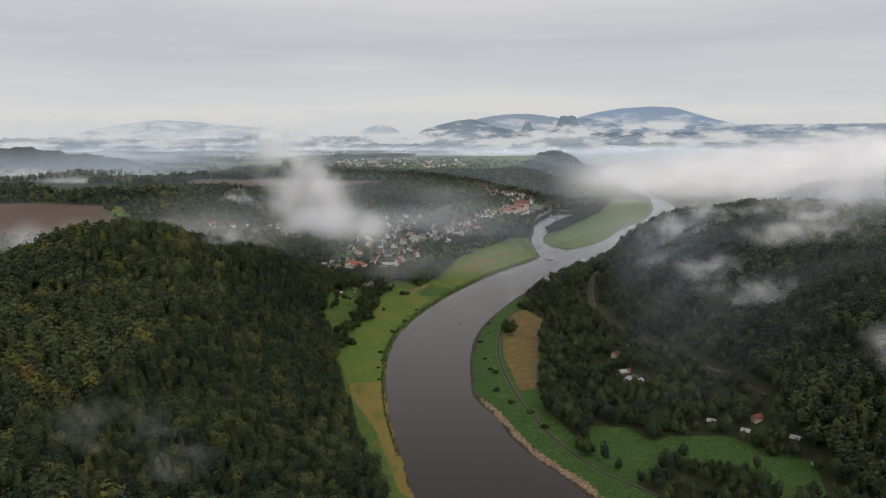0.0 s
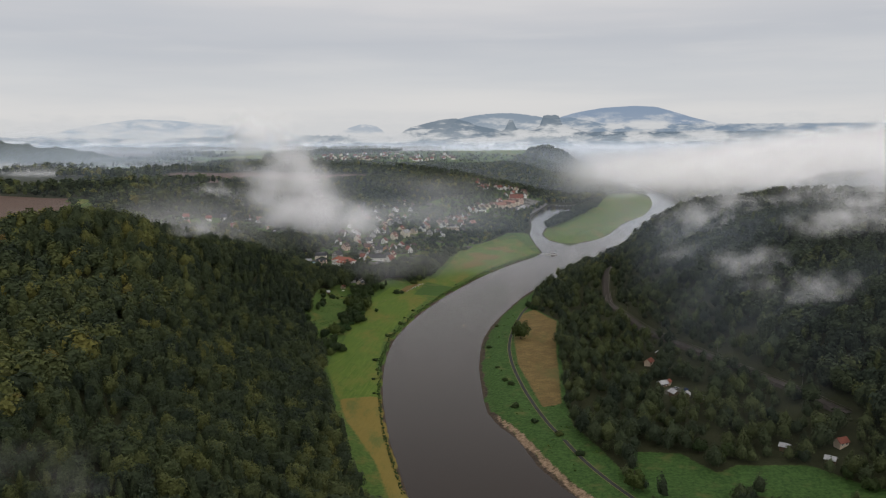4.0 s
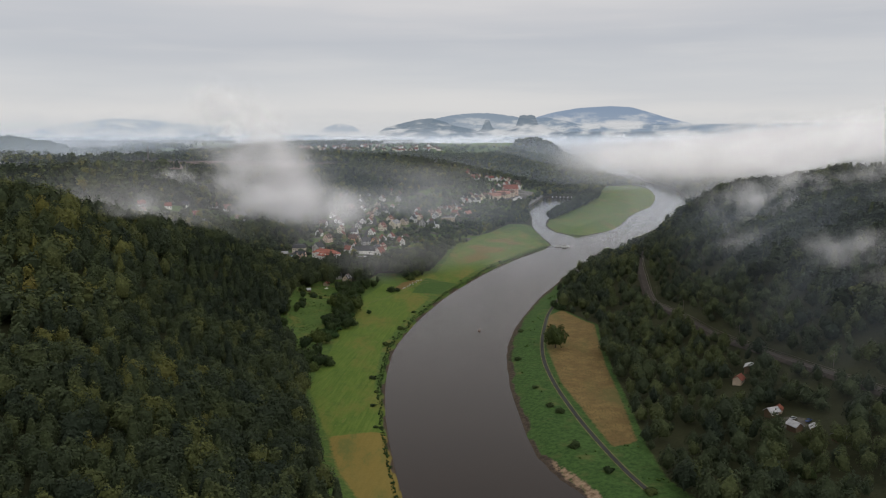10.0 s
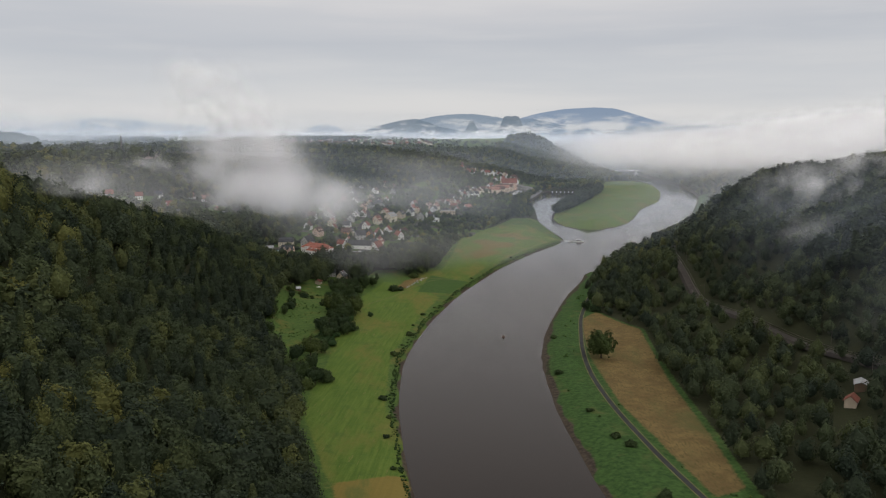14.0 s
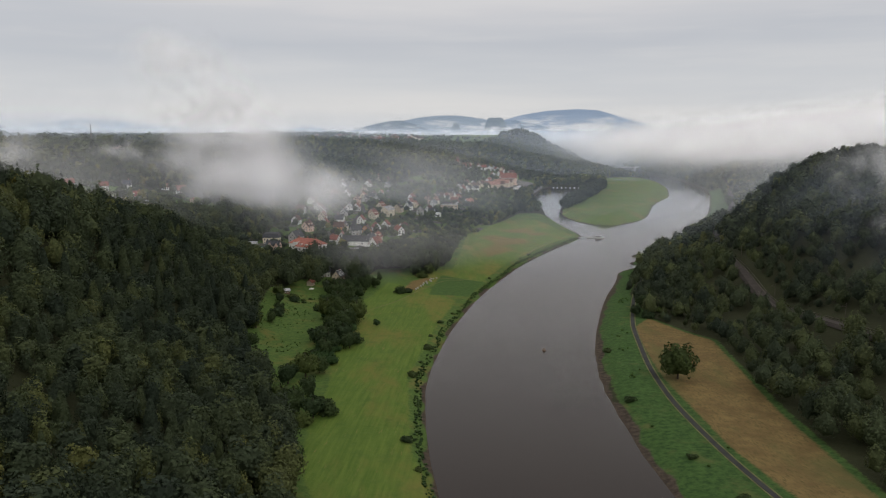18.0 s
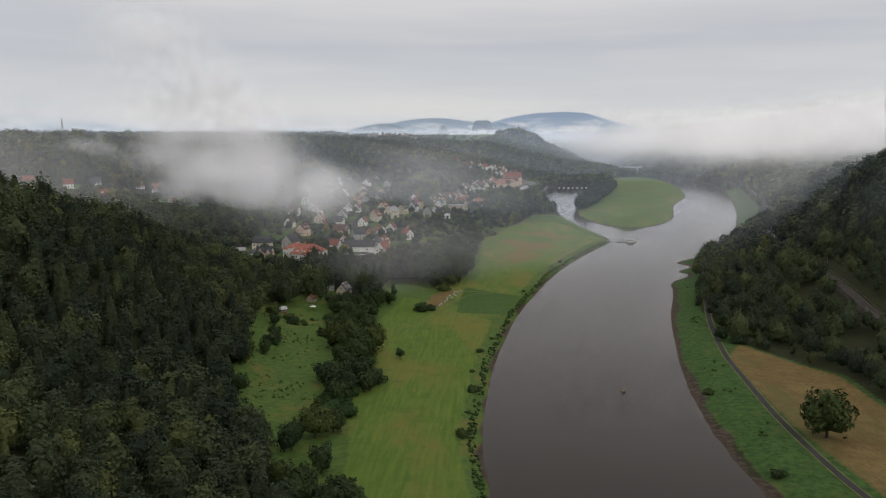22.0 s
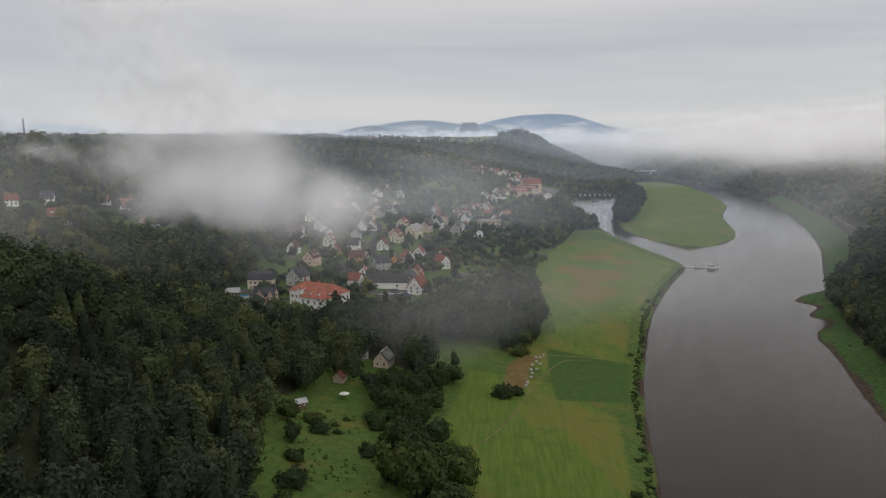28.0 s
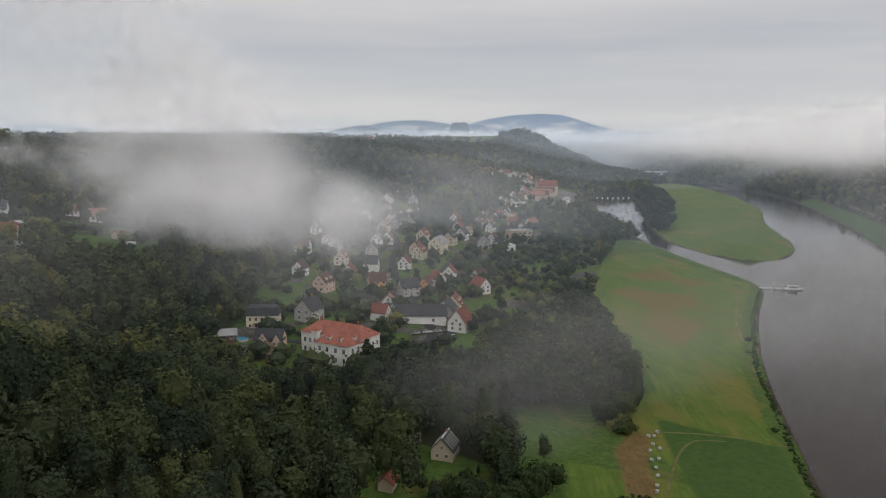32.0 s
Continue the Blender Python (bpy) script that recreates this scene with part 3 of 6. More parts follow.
def crown_form(kind, levels, leaves, leaf, seed, knobs=0.44, slim=1.0):
    """A crown for a tree of height 1 that stands at the origin: an uneven core and leaf clumps round it, as triangles."""
    r = np.random.default_rng(seed)
    v, f = ball(levels)
    lobes = r.normal(size=(13, 3))
    lobes[:, 2] = np.abs(lobes[:, 2]) - 0.3
    lobes /= np.linalg.norm(lobes, axis=1)[:, None]

    def bulge(d):
        return 1.08 - knobs + knobs * np.max(np.clip(d @ lobes.T, 0, 1) ** 9, axis=1)

    def lean(d):
        """Leaf normals: outward from the lobe they belong to."""
        n = d + 0.9 * (d - lobes[np.argmax(d @ lobes.T, axis=1)])
        return n / np.linalg.norm(n, axis=1)[:, None]

    def shape(d, size):
        if kind == "cone":
            h = (d[:, 2] + 1) / 2
            wide = (0.19 * (1 - h) ** 0.8 + 0.015) * (0.7 + 0.5 * size)
            s = np.maximum(np.hypot(d[:, 0], d[:, 1]), 1e-3)
            return np.stack([d[:, 0] / s * wide, d[:, 1] / s * wide, 0.06 + 0.94 * h], -1)
        wide, tall, mid = {"round": (0.36, 0.53, 0.49), "broad": (0.44, 0.54, 0.47), "tall": (0.25, 0.52, 0.49), "bush": (0.66, 0.56, 0.36)}[kind]
        p = d * size[:, None]
        wide *= slim
        return np.stack([p[:, 0] * wide, p[:, 1] * wide, mid + p[:, 2] * tall], -1)

    core = shape(v, bulge(v) * 0.88 + 0.03 * r.normal(size=len(v)))
    verts, faces = [core], [f]
    if leaves:
        d = r.normal(size=(leaves, 3))
        d[:, 2] = np.abs(d[:, 2]) * 1.15 - 0.4
        d /= np.linalg.norm(d, axis=1)[:, None]
        at = shape(d, bulge(d) * r.uniform(0.90, 1.15, leaves))
        n = lean(d) + 0.32 * r.normal(size=d.shape)
        n /= np.linalg.norm(n, axis=1)[:, None]
        u = np.cross(n, r.normal(size=d.shape))
        u /= np.linalg.norm(u, axis=1)[:, None]
        w = np.cross(n, u)
        s = (leaf * r.uniform(0.6, 1.35, leaves))[:, None]
        tri = np.stack([at + s * u * 1.15, at - s * u * 0.55 + s * w * 0.95, at - s * u * 0.6 - s * w * 0.85], 1).reshape(-1, 3)
        verts.append(tri)
        faces.append(len(core) + np.arange(3 * leaves).reshape(-1, 3))
    return np.concatenate(verts), np.concatenate(faces)


def wood(name, x, y, tall, forms, weights, material, label, tint=None, sink=0.0):
    """Many crowns joined to one wood."""
    z = height(x, y) - sink
    pick = rng.choice(len(forms), len(x), p=np.array(weights) / sum(weights))
    tint = np.clip(rng.beta(1.6, 2.6, len(x)) if tint is None else tint, 0, 1)
    allv, allf, allt, base = [], [], [], 0
    for i, (v, f) in enumerate(forms):
        k = np.flatnonzero(pick == i)
        if not len(k):
            continue
        a, s = rng.uniform(0, 6.28, len(k)), rng.uniform(0.85, 1.2, len(k))
        c, n = np.cos(a)[:, None], np.sin(a)[:, None]
        h = tall[k][:, None]
        px = (v[None, :, 0] * c - v[None, :, 1] * n) * h * s[:, None] + x[k][:, None]
        py = (v[None, :, 0] * n + v[None, :, 1] * c) * h * s[:, None] + y[k][:, None]
        pz = v[None, :, 2] * h + z[k][:, None]
        allv.append(np.stack([px, py, pz], -1).reshape(-1, 3))
        allf.append((f[None] + (base + len(v) * np.arange(len(k)))[:, None, None]).reshape(-1, 3))
        allt.append(np.repeat(tint[k], len(f)))
        base += len(v) * len(k)
    me = mesh_from(name, np.concatenate(allv), np.concatenate(allf), material)
    me.attributes.new("tint", "FLOAT", "FACE").data.foreach_set("value", np.concatenate(allt).astype(np.float32))
    return tagged(new(name, me), label, "forest", kind="stuff")


def scatter(x0, x1, y0, y1, gap):
    """Trees about gap metres apart over a stretch of land, off the open ground and the water."""
    x, y = np.meshgrid(np.arange(x0, x1, float(gap)), np.arange(y0, y1, float(gap)))
    x[::2] += gap / 2
    x, y = x + rng.uniform(-0.42, 0.42, x.shape) * gap, y + rng.uniform(-0.42, 0.42, y.shape) * gap
    x, y = x.ravel(), y.ravel()
    keep = signed(RIVER, x, y) < -7
    for poly in OPEN:
        keep &= signed(poly, x, y) < 1.5
    keep &= from_line(RAIL, x, y) > np.where((y > 830) & (y < 1010), 6.6, 5.6)
    for cx, cy, cr in SPOTS:
        keep &= np.hypot(x - cx, y - cy) > cr
    return x[keep], y[keep]


SPOTS = [(-108, 1078, 10), (-127, 1056, 6), (-119, 1093, 8), (-141, 1024, 5), (150, 645, 17), (158, 722, 10), (151, 712, 8), (211, 534, 9), (222, 468, 8), (199, 521, 7), (182, 540, 7), (223, 500, 8), (160, 618, 7),
         (-190, 1200, 7), (-184, 1203, 8), (-170, 1188, 12), (-158, 1178, 12), (-148, 1168, 13), (-136, 1160, 13), (-122, 1164, 11), (-168, 1172, 9), (-112, 1066, 6), (-124, 1040, 6)]
RAIL = [(228, 560), (202, 650), (181, 730), (172, 790), (165, 860), (167, 930), (176, 988), (192, 1065), (220, 1160), (262, 1250), (342, 1400), (481, 1700), (660, 2130), (800, 2700), (830, 3000)]
NEAR = [crown_form("round", 1, 540, 0.029, 1, 0.5, 0.74), crown_form("broad", 1, 600, 0.029, 2, 0.5, 0.72), crown_form("tall", 1, 480, 0.026, 3, 0.5, 0.82), crown_form("cone", 1, 520, 0.023, 4), crown_form("round", 1, 540, 0.029, 5, 0.58, 0.7)]
FLATS = [crown_form("round", 1, 380, 0.036, 6, 0.5, 0.9), crown_form("broad", 1, 400, 0.037, 7, 0.5, 0.9), crown_form("tall", 1, 320, 0.033, 8, 0.5, 0.95), crown_form("cone", 1, 300, 0.032, 9), crown_form("round", 1, 380, 0.037, 10, 0.55, 0.86)]
MIDDLE = [crown_form("round", 1, 120, 0.070, 11, 0.5, 0.85), crown_form("broad", 1, 124, 0.070, 12, 0.5, 0.84), crown_form("tall", 1, 104, 0.062, 13, 0.5, 0.95), crown_form("cone", 1, 96, 0.058, 14)]
FAR = [crown_form("round", 1, 20, 0.15, 21, 0.5, 0.92), crown_form("broad", 1, 20, 0.16, 22, 0.5, 0.92), crown_form("tall", 1, 18, 0.14, 23), crown_form("cone", 1, 16, 0.12, 24)]


def tints(x, y):
    t = 0.44 + 0.16 * wobble(x, y, 55, 3) + 0.20 * rng.normal(size=len(x))
    return np.where(rng.random(len(x)) < 0.02 + 0.12 * smooth(wobble(x, y, 38, 6), 0.0, 0.6), rng.uniform(0.72, 0.95, len(x)), np.clip(t, 0, 0.86))


# houses at the wood's edge, kept free of tall trees on their southern side: x, y, height, half the breadth
FREE = [(-150, 1180, 9.0, 21), (-168, 1186, 12.5, 12), (-178, 1224, 15, 12), (-107, 1073, 6, 9), (-127, 1054, 6, 5), (-126, 1038, 6, 5)]


def low_before(x, y, tall):
    g = height(x, y)
    for fx, fy, fz, half in FREE:
        d = np.where((np.abs(x - fx + 0.1 * (fy - y)) < half) & (y < fy + 4), fy - y, 1e9)
        tall = np.minimum(tall, np.maximum(fz + 1.5 + 0.25 * np.abs(d) - g, 3.2))
    return tall


def plant(name, box, gap, forms, weights, low, high, label, material=None, where=None, hue=0.0, most=1.0):
    x, y = scatter(*box, gap)
    if where is not None:
        k = where(x, y)
        x, y = x[k], y[k]
    tall = rng.uniform(low, high, len(x)) * (1 + 0.18 * wobble(x, y, 18, 5) + 0.16 * wobble(x, y, 47, 2))
    return wood(name, x, y, low_before(x, y, tall), forms, weights, material or M_FOREST, label, np.clip(tints(x, y) + hue, 0, most), 0.5)


# the western hill: near slope, shoulder and back
plant("forest", (-210, -12, 330, 800), 7.0, NEAR, (4, 3, 2, 1.2, 3), 11, 18, "dense mixed green forest covering the western hillside", hue=-0.07)
plant("forest", (-210, -12, 800, 1140), 7.2, NEAR, (3, 2, 2, 3.2, 3), 12, 20, "dark conifers and broadleaf trees on the hill's northern flank", hue=-0.19, most=0.8)
plant("forest", (-250, -12, 200, 330), 8.5, MIDDLE, (4, 3, 2, 1.2), 13, 21, "dense mixed green forest on the hill's southern foot")
plant("forest", (-440, -210, 330, 720), 8.6, MIDDLE, (4, 4, 2, 1.5), 13, 20, "dense mixed green forest on the western hilltop", hue=0.1)
plant("forest", (-440, -330, 720, 1130), 8.6, MIDDLE, (4, 4, 2, 1.5), 13, 20, "dense mixed green forest on the hilltop's western side", hue=0.06)
plant("forest", (-330, -210, 720, 1130), 8.0, FLATS, (4, 3, 2, 2.5, 3), 12, 20, "dense mixed forest below the hilltop", hue=-0.02)
plant("forest", (-1000, -440, 450, 1330), 13, FAR, (4, 4, 2, 1.5), 13, 19, "dark forest on the hill's far shoulder")
# eastern flats and hill
plant("forest", (55, 232, 400, 1330), 8.8, FLATS, (4, 5, 0.3, 0.05, 4), 6, 15, "loose green riverside woodland below the railway", hue=-0.07, most=0.62, where=lambda x, y: wobble(x, y, 13, 7) > -0.58)
plant("forest", (232, 440, 380, 1420), 8.6, MIDDLE, (4, 4, 2, 2), 13, 20, "dark mixed forest on the eastern hillside", hue=-0.13, most=0.7)
plant("forest", (440, 800, 500, 1500), 13, FAR, (4, 4, 2, 2), 13, 20, "dark mixed forest on the eastern hilltop", hue=-0.13, most=0.7)
plant("forest", (330, 1100, 1420, 3300), 14, FAR, (4, 4, 2, 2), 13, 19, "misty forest along the far eastern bank", where=lambda x, y: (x > 420) | (y < 1500))
# the grove between the manor and the meadow
GROVE = [(-80, 1118), (-30, 1116), (-16, 1160), (-28, 1212), (-66, 1202), (-88, 1160)]
gx_, gy_ = (v.ravel() for v in np.meshgrid(np.arange(-90, -10, 8.2), np.arange(1112, 1216, 8.2)))
gx_, gy_ = gx_ + rng.uniform(-3, 3, gx_.shape), gy_ + rng.uniform(-3, 3, gy_.shape)
k = signed(GROVE, gx_, gy_) > 0
wood("grove", gx_[k], gy_[k], rng.uniform(13, 21, k.sum()), NEAR, (4, 4, 1, 0.3, 4), M_FOREST, "tall dark broadleaf grove between manor and meadow", tints(gx_[k], gy_[k]) * 0.8, 0.5)
# the dark copse along the harbour side of the spit
COPSE = [(198, 1672), (220, 1684), (262, 1790), (330, 1950), (405, 2150), (440, 2300), (420, 2320), (356, 2150), (290, 1935), (254, 1855), (210, 1730)]
cx_, cy_ = (v.ravel() for v in np.meshgrid(np.arange(190, 445, 9.0), np.arange(1660, 2320, 9.0)))
cx_, cy_ = cx_ + rng.uniform(-3, 3, cx_.shape), cy_ + rng.uniform(-3, 3, cy_.shape)
k = signed(COPSE, cx_, cy_) > 0
wood("copse", cx_[k], cy_[k], rng.uniform(12, 20, k.sum()), MIDDLE, (4, 4, 1, 0.3), M_FOREST, "dark row of broadleaf trees along the harbour inlet", tints(cx_[k], cy_[k]) * 0.6, 0.5)
# slopes round the town
plant("forest", (-420, 330, 1130, 2000), 9.2, MIDDLE, (4, 4, 2, 1.5), 11, 17, "dark woods on the slope behind the town")
plant("forest", (-1500, -420, 1330, 2300), 15, FAR, (4, 4, 2, 2), 9, 22, "misty woods on the plateau", where=lambda x, y: (y < 1600) | (wobble(x, y, 60, 4) > 0.05))
plant("forest", (-650, 700, 2000, 3700), 14, FAR, (4, 4, 2, 2), 12, 18, "blue-green woods along the plateau's edge")
plant("forest", (-2000, -480, 2300, 4500), 21, FAR, (4, 4, 2, 2), 12, 20, "hedges and copses on the hazy western plateau", where=lambda x, y: wobble(x, y, 75, 8) + 0.5 * wobble(x, y * 2.2, 170, 2) > 0.25)
plant("forest", (-480, 700, 3700, 4700), 21, FAR, (4, 4, 2, 2), 12, 20, "hedges and copses beyond the upper village", where=lambda x, y: wobble(x, y, 60, 9) > 0.15)

# ---- single trees ----
def tree_leaves(name, stops):
    k = Mat(name)
    hue = k.ramp(k.rand(), *stops)
    c = k.mix(1.0, hue, k.ramp(k.island(), (0.0, (0.82, 0.82, 0.82)), (1.0, (1.2, 1.2, 1.15))), "MULTIPLY")
    c = k.mix(k.step(k.noise(0.9, 4.0), 0.35, 0.7), k.mix(1.0, c, (0.7, 0.75, 0.7), "MULTIPLY"), c)
    return leafy(k, c)


M_TREE = tree_leaves("tree_leaves", ((0.0, (0.036, 0.056, 0.026)), (0.6, (0.056, 0.080, 0.030)), (1.0, (0.090, 0.112, 0.034))))


def zat(x, y):
    return float(height(np.array([x]), np.array([y]))[0])


def trunk_mesh(tall, crown_low, seed):
    r = random.Random(seed)
    bm = bmesh.new()

    def limb(a, b, ra, rb, sides=7):
        axis = (Vector(b) - Vector(a))
        turn = axis.to_track_quat("Z", "Y").to_matrix().to_4x4()
        bmesh.ops.create_cone(bm, cap_ends=True, segments=sides, radius1=ra, radius2=rb, depth=axis.length, matrix=Matrix.Translation((Vector(a) + Vector(b)) / 2) @ turn)

    limb((0, 0, -0.6), (0.1, 0.05, tall * 0.45), tall * 0.026, tall * 0.016)
    limb((0.1, 0.05, tall * 0.44), (0.0, -0.1, tall * 0.85), tall * 0.016, tall * 0.004)
    for i in range(5):
        a, h = i * 1.26 + r.random(), tall * r.uniform(0.28, 0.5)
        limb((0.05, 0.02, h), (math.cos(a) * tall * 0.22, math.sin(a) * tall * 0.22, h + tall * 0.22), tall * 0.010, tall * 0.003, 5)
    return bm


def tree_kind(form, tall, leaves, leaf, seed, label):
    top = tagged(new("tree"), label, "tree")
    part("trunk", trunk_mesh(tall, 0.2, seed), M_BARK, top)
    v, f = crown_form(form, 2, leaves, leaf, seed, 0.60)
    v = v - np.array([0, 0, 0.13])
    ob = new("crown", mesh_from("crown", v * tall, f, M_TREE))
    ob.parent = top
    return top


KINDS = [tree_kind("round", 20, 1300, 0.036, 101, "large dark green broadleaf tree standing on the meadow"), tree_kind("round", 15, 800, 0.044, 102, "rounded green broadleaf tree among grass"),
         tree_kind("tall", 16, 700, 0.038, 103, "tall slender green tree by the gardens"), tree_kind("bush", 4.5, 500, 0.075, 104, "low dense green shrub in the grass"),
         tree_kind("cone", 15, 500, 0.045, 105, "dark green conifer in a garden"), tree_kind("bush", 7, 640, 0.065, 106, "wide dark green willow bush on the meadow")]
_used = set()


def tree(kind, x, y, size=1.0, group=""):
    m = pose(x, y, zat(x, y) - 0.15, 0, 0, random.uniform(0, 360)) @ Matrix.Diagonal((size, size, size * random.uniform(0.78, 1.02), 1))
    if kind in _used:
        made = copy_thing(KINDS[kind], m)
        made.matrix_basis = m
    else:
        made = KINDS[kind]
        made.matrix_basis = m
        _used.add(kind)
    return tagged(made, group=group)


tree(0, 62, 826, 1.08)
for k, x, y, s in ((0, -112, 842, 0.85), (1, -119, 832, 0.9), (1, -106, 848, 0.75), (0, -106, 899, 0.75), (1, -97, 905, 0.95), (5, -91, 903, 1.2), (1, -112, 906, 0.85), (0, -101, 950, 0.95), (1, -91, 957, 1.05),
                   (0, -109, 962, 0.85), (1, -103, 975, 0.95), (5, -94, 945, 1.2), (0, -100, 1010, 0.85), (1, -108, 1024, 0.95), (5, -94, 998, 1.3), (1, -106, 935, 0.7), (3, -110, 880, 1.3), (3, -112, 868, 1.0), (5, -108, 990, 1.2),
                   (1, -112, 1034, 0.8), (2, -77, 1078, 0.6), (5, -62, 1041, 1.0), (3, -56, 1043, 1.1),
                   (1, -48, 1106, 0.8), (1, -37, 1117, 0.75), (5, -43, 1100, 1.1), (3, -139, 972, 1.2), (1, -141, 985, 0.6), (3, -136, 1012, 1.3), (1, -144, 1005, 0.7), (5, -133, 1000, 0.8), (1, -140, 940, 0.6),
                   (3, -127, 1003, 0.6), (3, -124, 1018, 0.5), (2, 17, 1385, 0.8), (2, 25, 1398, 0.7), (1, 8, 1340, 0.7)):
    tree(k, x, y, s, "hedgerow and meadow trees")
for k, x, y, s in ((1, 84, 958, 0.6), (5, 90, 951, 1.0), (1, 96, 981, 0.85), (5, 104, 968, 0.9), (5, 110, 955, 0.9), (1, 88, 508, 0.95), (0, 150, 540, 0.6), (1, 141, 532, 0.75), (0, 136, 548, 0.6), (1, 160, 470, 0.8), (0, 172, 466, 0.65),
                   (1, 183, 458, 0.85), (0, 150, 474, 0.6), (1, 166, 452, 0.8), (1, 200, 505, 0.7), (5, 187, 530, 0.9), (0, 205, 492, 0.55), (5, 131, 590, 1.0), (3, 36, 700, 0.8), (5, 40, 690, 0.6), (3, 33, 735, 0.7),
                   (3, 31, 800, 0.9), (5, 38, 640, 0.7), (3, 48, 610, 0.9), (3, 60, 585, 1.0), (5, 68, 556, 0.7), (3, 44, 880, 0.8)):
    tree(k, x, y, s, "trees of the eastern bank")
for k, x, y, s in ((0, -104, 986, 0.8), (1, -97, 961, 1.0), (0, -97, 932, 0.95), (1, -103, 918, 0.9), (0, -104, 888, 0.8), (1, -93, 892, 0.9), (1, -105, 877, 0.8), (5, -113, 1011, 0.9), (5, -117, 986, 0.8), (1, -107, 1050, 0.9),
                   (1, -87, 1050, 0.9), (0, -96, 1040, 0.75), (1, -92, 1028, 0.8), (1, -80, 1056, 0.7), (3, -151, 952, 1.5), (5, -139, 956, 1.1), (1, -146, 918, 0.9), (1, -143, 878, 0.8), (5, -134, 1007, 0.6), (3, -128, 1011, 0.6)):
    tree(k, x, y, s, "hedgerow and meadow trees")
for k, x, y, s in ((0, -112, 792, 0.8), (1, -104, 786, 0.9), (5, -98, 790, 1.1), (1, -119, 803, 0.85), (5, -108, 778, 1.0), (1, -108, 814, 0.8), (5, -124, 806, 1.0), (3, -101, 802, 1.2)):
    tree(k, x, y, s, "hedgerow and meadow trees")
hx = np.array([-107, -106, -104, -99, -97, -101, -104, -108, -100.0])
hy = np.array([862, 880, 900, 925, 950, 975, 995, 1020, 1045.0])
s = rng.uniform(862, 1050, 150)
wood("hedge", np.interp(s, hy, hx) + rng.normal(size=150) * 4.5, s, rng.uniform(2.0, 6.0, 150), [crown_form("bush", 2, 160, 0.07, 45), crown_form("round", 2, 160, 0.07, 46)], (2, 1), M_SHRUB, "tangled green hedge under the meadow trees")
q = rng.uniform((-152, 850), (-104, 1040), (900, 2))
k = (signed(MEADOW, q[:, 0], q[:, 1]) > 2) & (signed(MOWN, q[:, 0], q[:, 1]) < -1) & (wobble(q[:, 0], q[:, 1], 7, 5) > 0.0)
wood("tussocks", q[k, 0], q[k, 1], rng.uniform(0.3, 1.0, k.sum()), [crown_form("bush", 1, 36, 0.11, 47), crown_form("bush", 1, 36, 0.10, 48)], (1, 1), M_HERB, "rough tussocks and herbs in the unmown pasture")
# shrubs along the western bank
west = np.array(WEST_BANK[3:14], float)
leg = np.cumsum(np.append(0, np.hypot(*np.diff(west, axis=0).T)))
for s in np.arange(230, leg[-1], 27):
    s += random.uniform(-4, 4)
    x, y = np.interp(s, leg, west[:, 0]) - random.uniform(5.0, 8.5), np.interp(s, leg, west[:, 1])
    if random.random() < (0.8 if y < 1000 else 0.4):
        tree(3, x, y, random.uniform(0.4, 0.95), "shrubs along the western bank")

s = np.sort(rng.uniform(60, leg[-1] - 10, 1300))
bx, by = np.interp(s, leg, west[:, 0]) - rng.uniform(1.5, np.where(s < 260, 3.6, 4.6), 1300), np.interp(s, leg, west[:, 1])
k = wobble(s, s * 0, 9.0, 2) > -0.7
wood("bank_scrub", bx[k], by[k], rng.uniform(0.3, 1.3, k.sum()), [crown_form("bush", 1, 40, 0.10, 41), crown_form("bush", 1, 44, 0.09, 42)], (1, 1), M_SHRUB, "low green scrub along the western bank")
q = rng.uniform((20, 440), (180, 1230), (5200, 2))
k = (signed(EAST_STRIP, q[:, 0], q[:, 1]) > 1.5) & (signed(STUBBLE, q[:, 0], q[:, 1]) < -1) & (signed(CLEARING, q[:, 0], q[:, 1]) < 0) & (from_line([(215, 330), (150, 405), (118, 450), (90, 483), (66, 553), (51, 640), (45, 743), (50, 822), (70, 915), (103, 1020), (140, 1105)], q[:, 0], q[:, 1]) > 4)
k &= (wobble(q[:, 0], q[:, 1], 6, 3) > 0.34) & (signed(RIVER, q[:, 0], q[:, 1]) < -9)
q = q[k]
wood("bank_scrub", q[:, 0], q[:, 1], rng.uniform(0.4, 1.5, len(q)), [crown_form("bush", 1, 36, 0.10, 43), crown_form("bush", 1, 40, 0.09, 44)], (1, 1), M_HERB, "low green scrub on the eastern bank")

# ---- railway, path, roads ----
M_BALLAST = plain("ballast", (0.050, 0.042, 0.036), 0.95, 1.0, 0.25)
M_STEEL = plain("rail_steel", (0.20, 0.17, 0.15), 0.45, 1.0, 0.2, 0.8)
M_ASPHALT = plain("asphalt", (0.036, 0.036, 0.035), 0.95, 0.6, 0.2)
M_CONCRETE = plain("concrete", (0.33, 0.32, 0.30), 0.85, 0.7, 0.18)


def curve_points(line, step):
    line = np.array(line, float)
    for _ in range(3):
        a, b = line[:-1] * 0.75 + line[1:] * 0.25, line[:-1] * 0.25 + line[1:] * 0.75
        line = np.concatenate([line[:1], np.stack([a, b], 1).reshape(-1, 2), line[-1:]])
    d = np.cumsum(np.append(0, np.hypot(*np.diff(line, axis=0).T)))
    s = np.arange(0, d[-1], step)
    p = np.stack([np.interp(s, d, line[:, 0]), np.interp(s, d, line[:, 1])], 1)
    t = np.gradient(p, axis=0)
    t /= np.linalg.norm(t, axis=1)[:, None]
    return p, np.stack([t[:, 1], -t[:, 0]], 1)


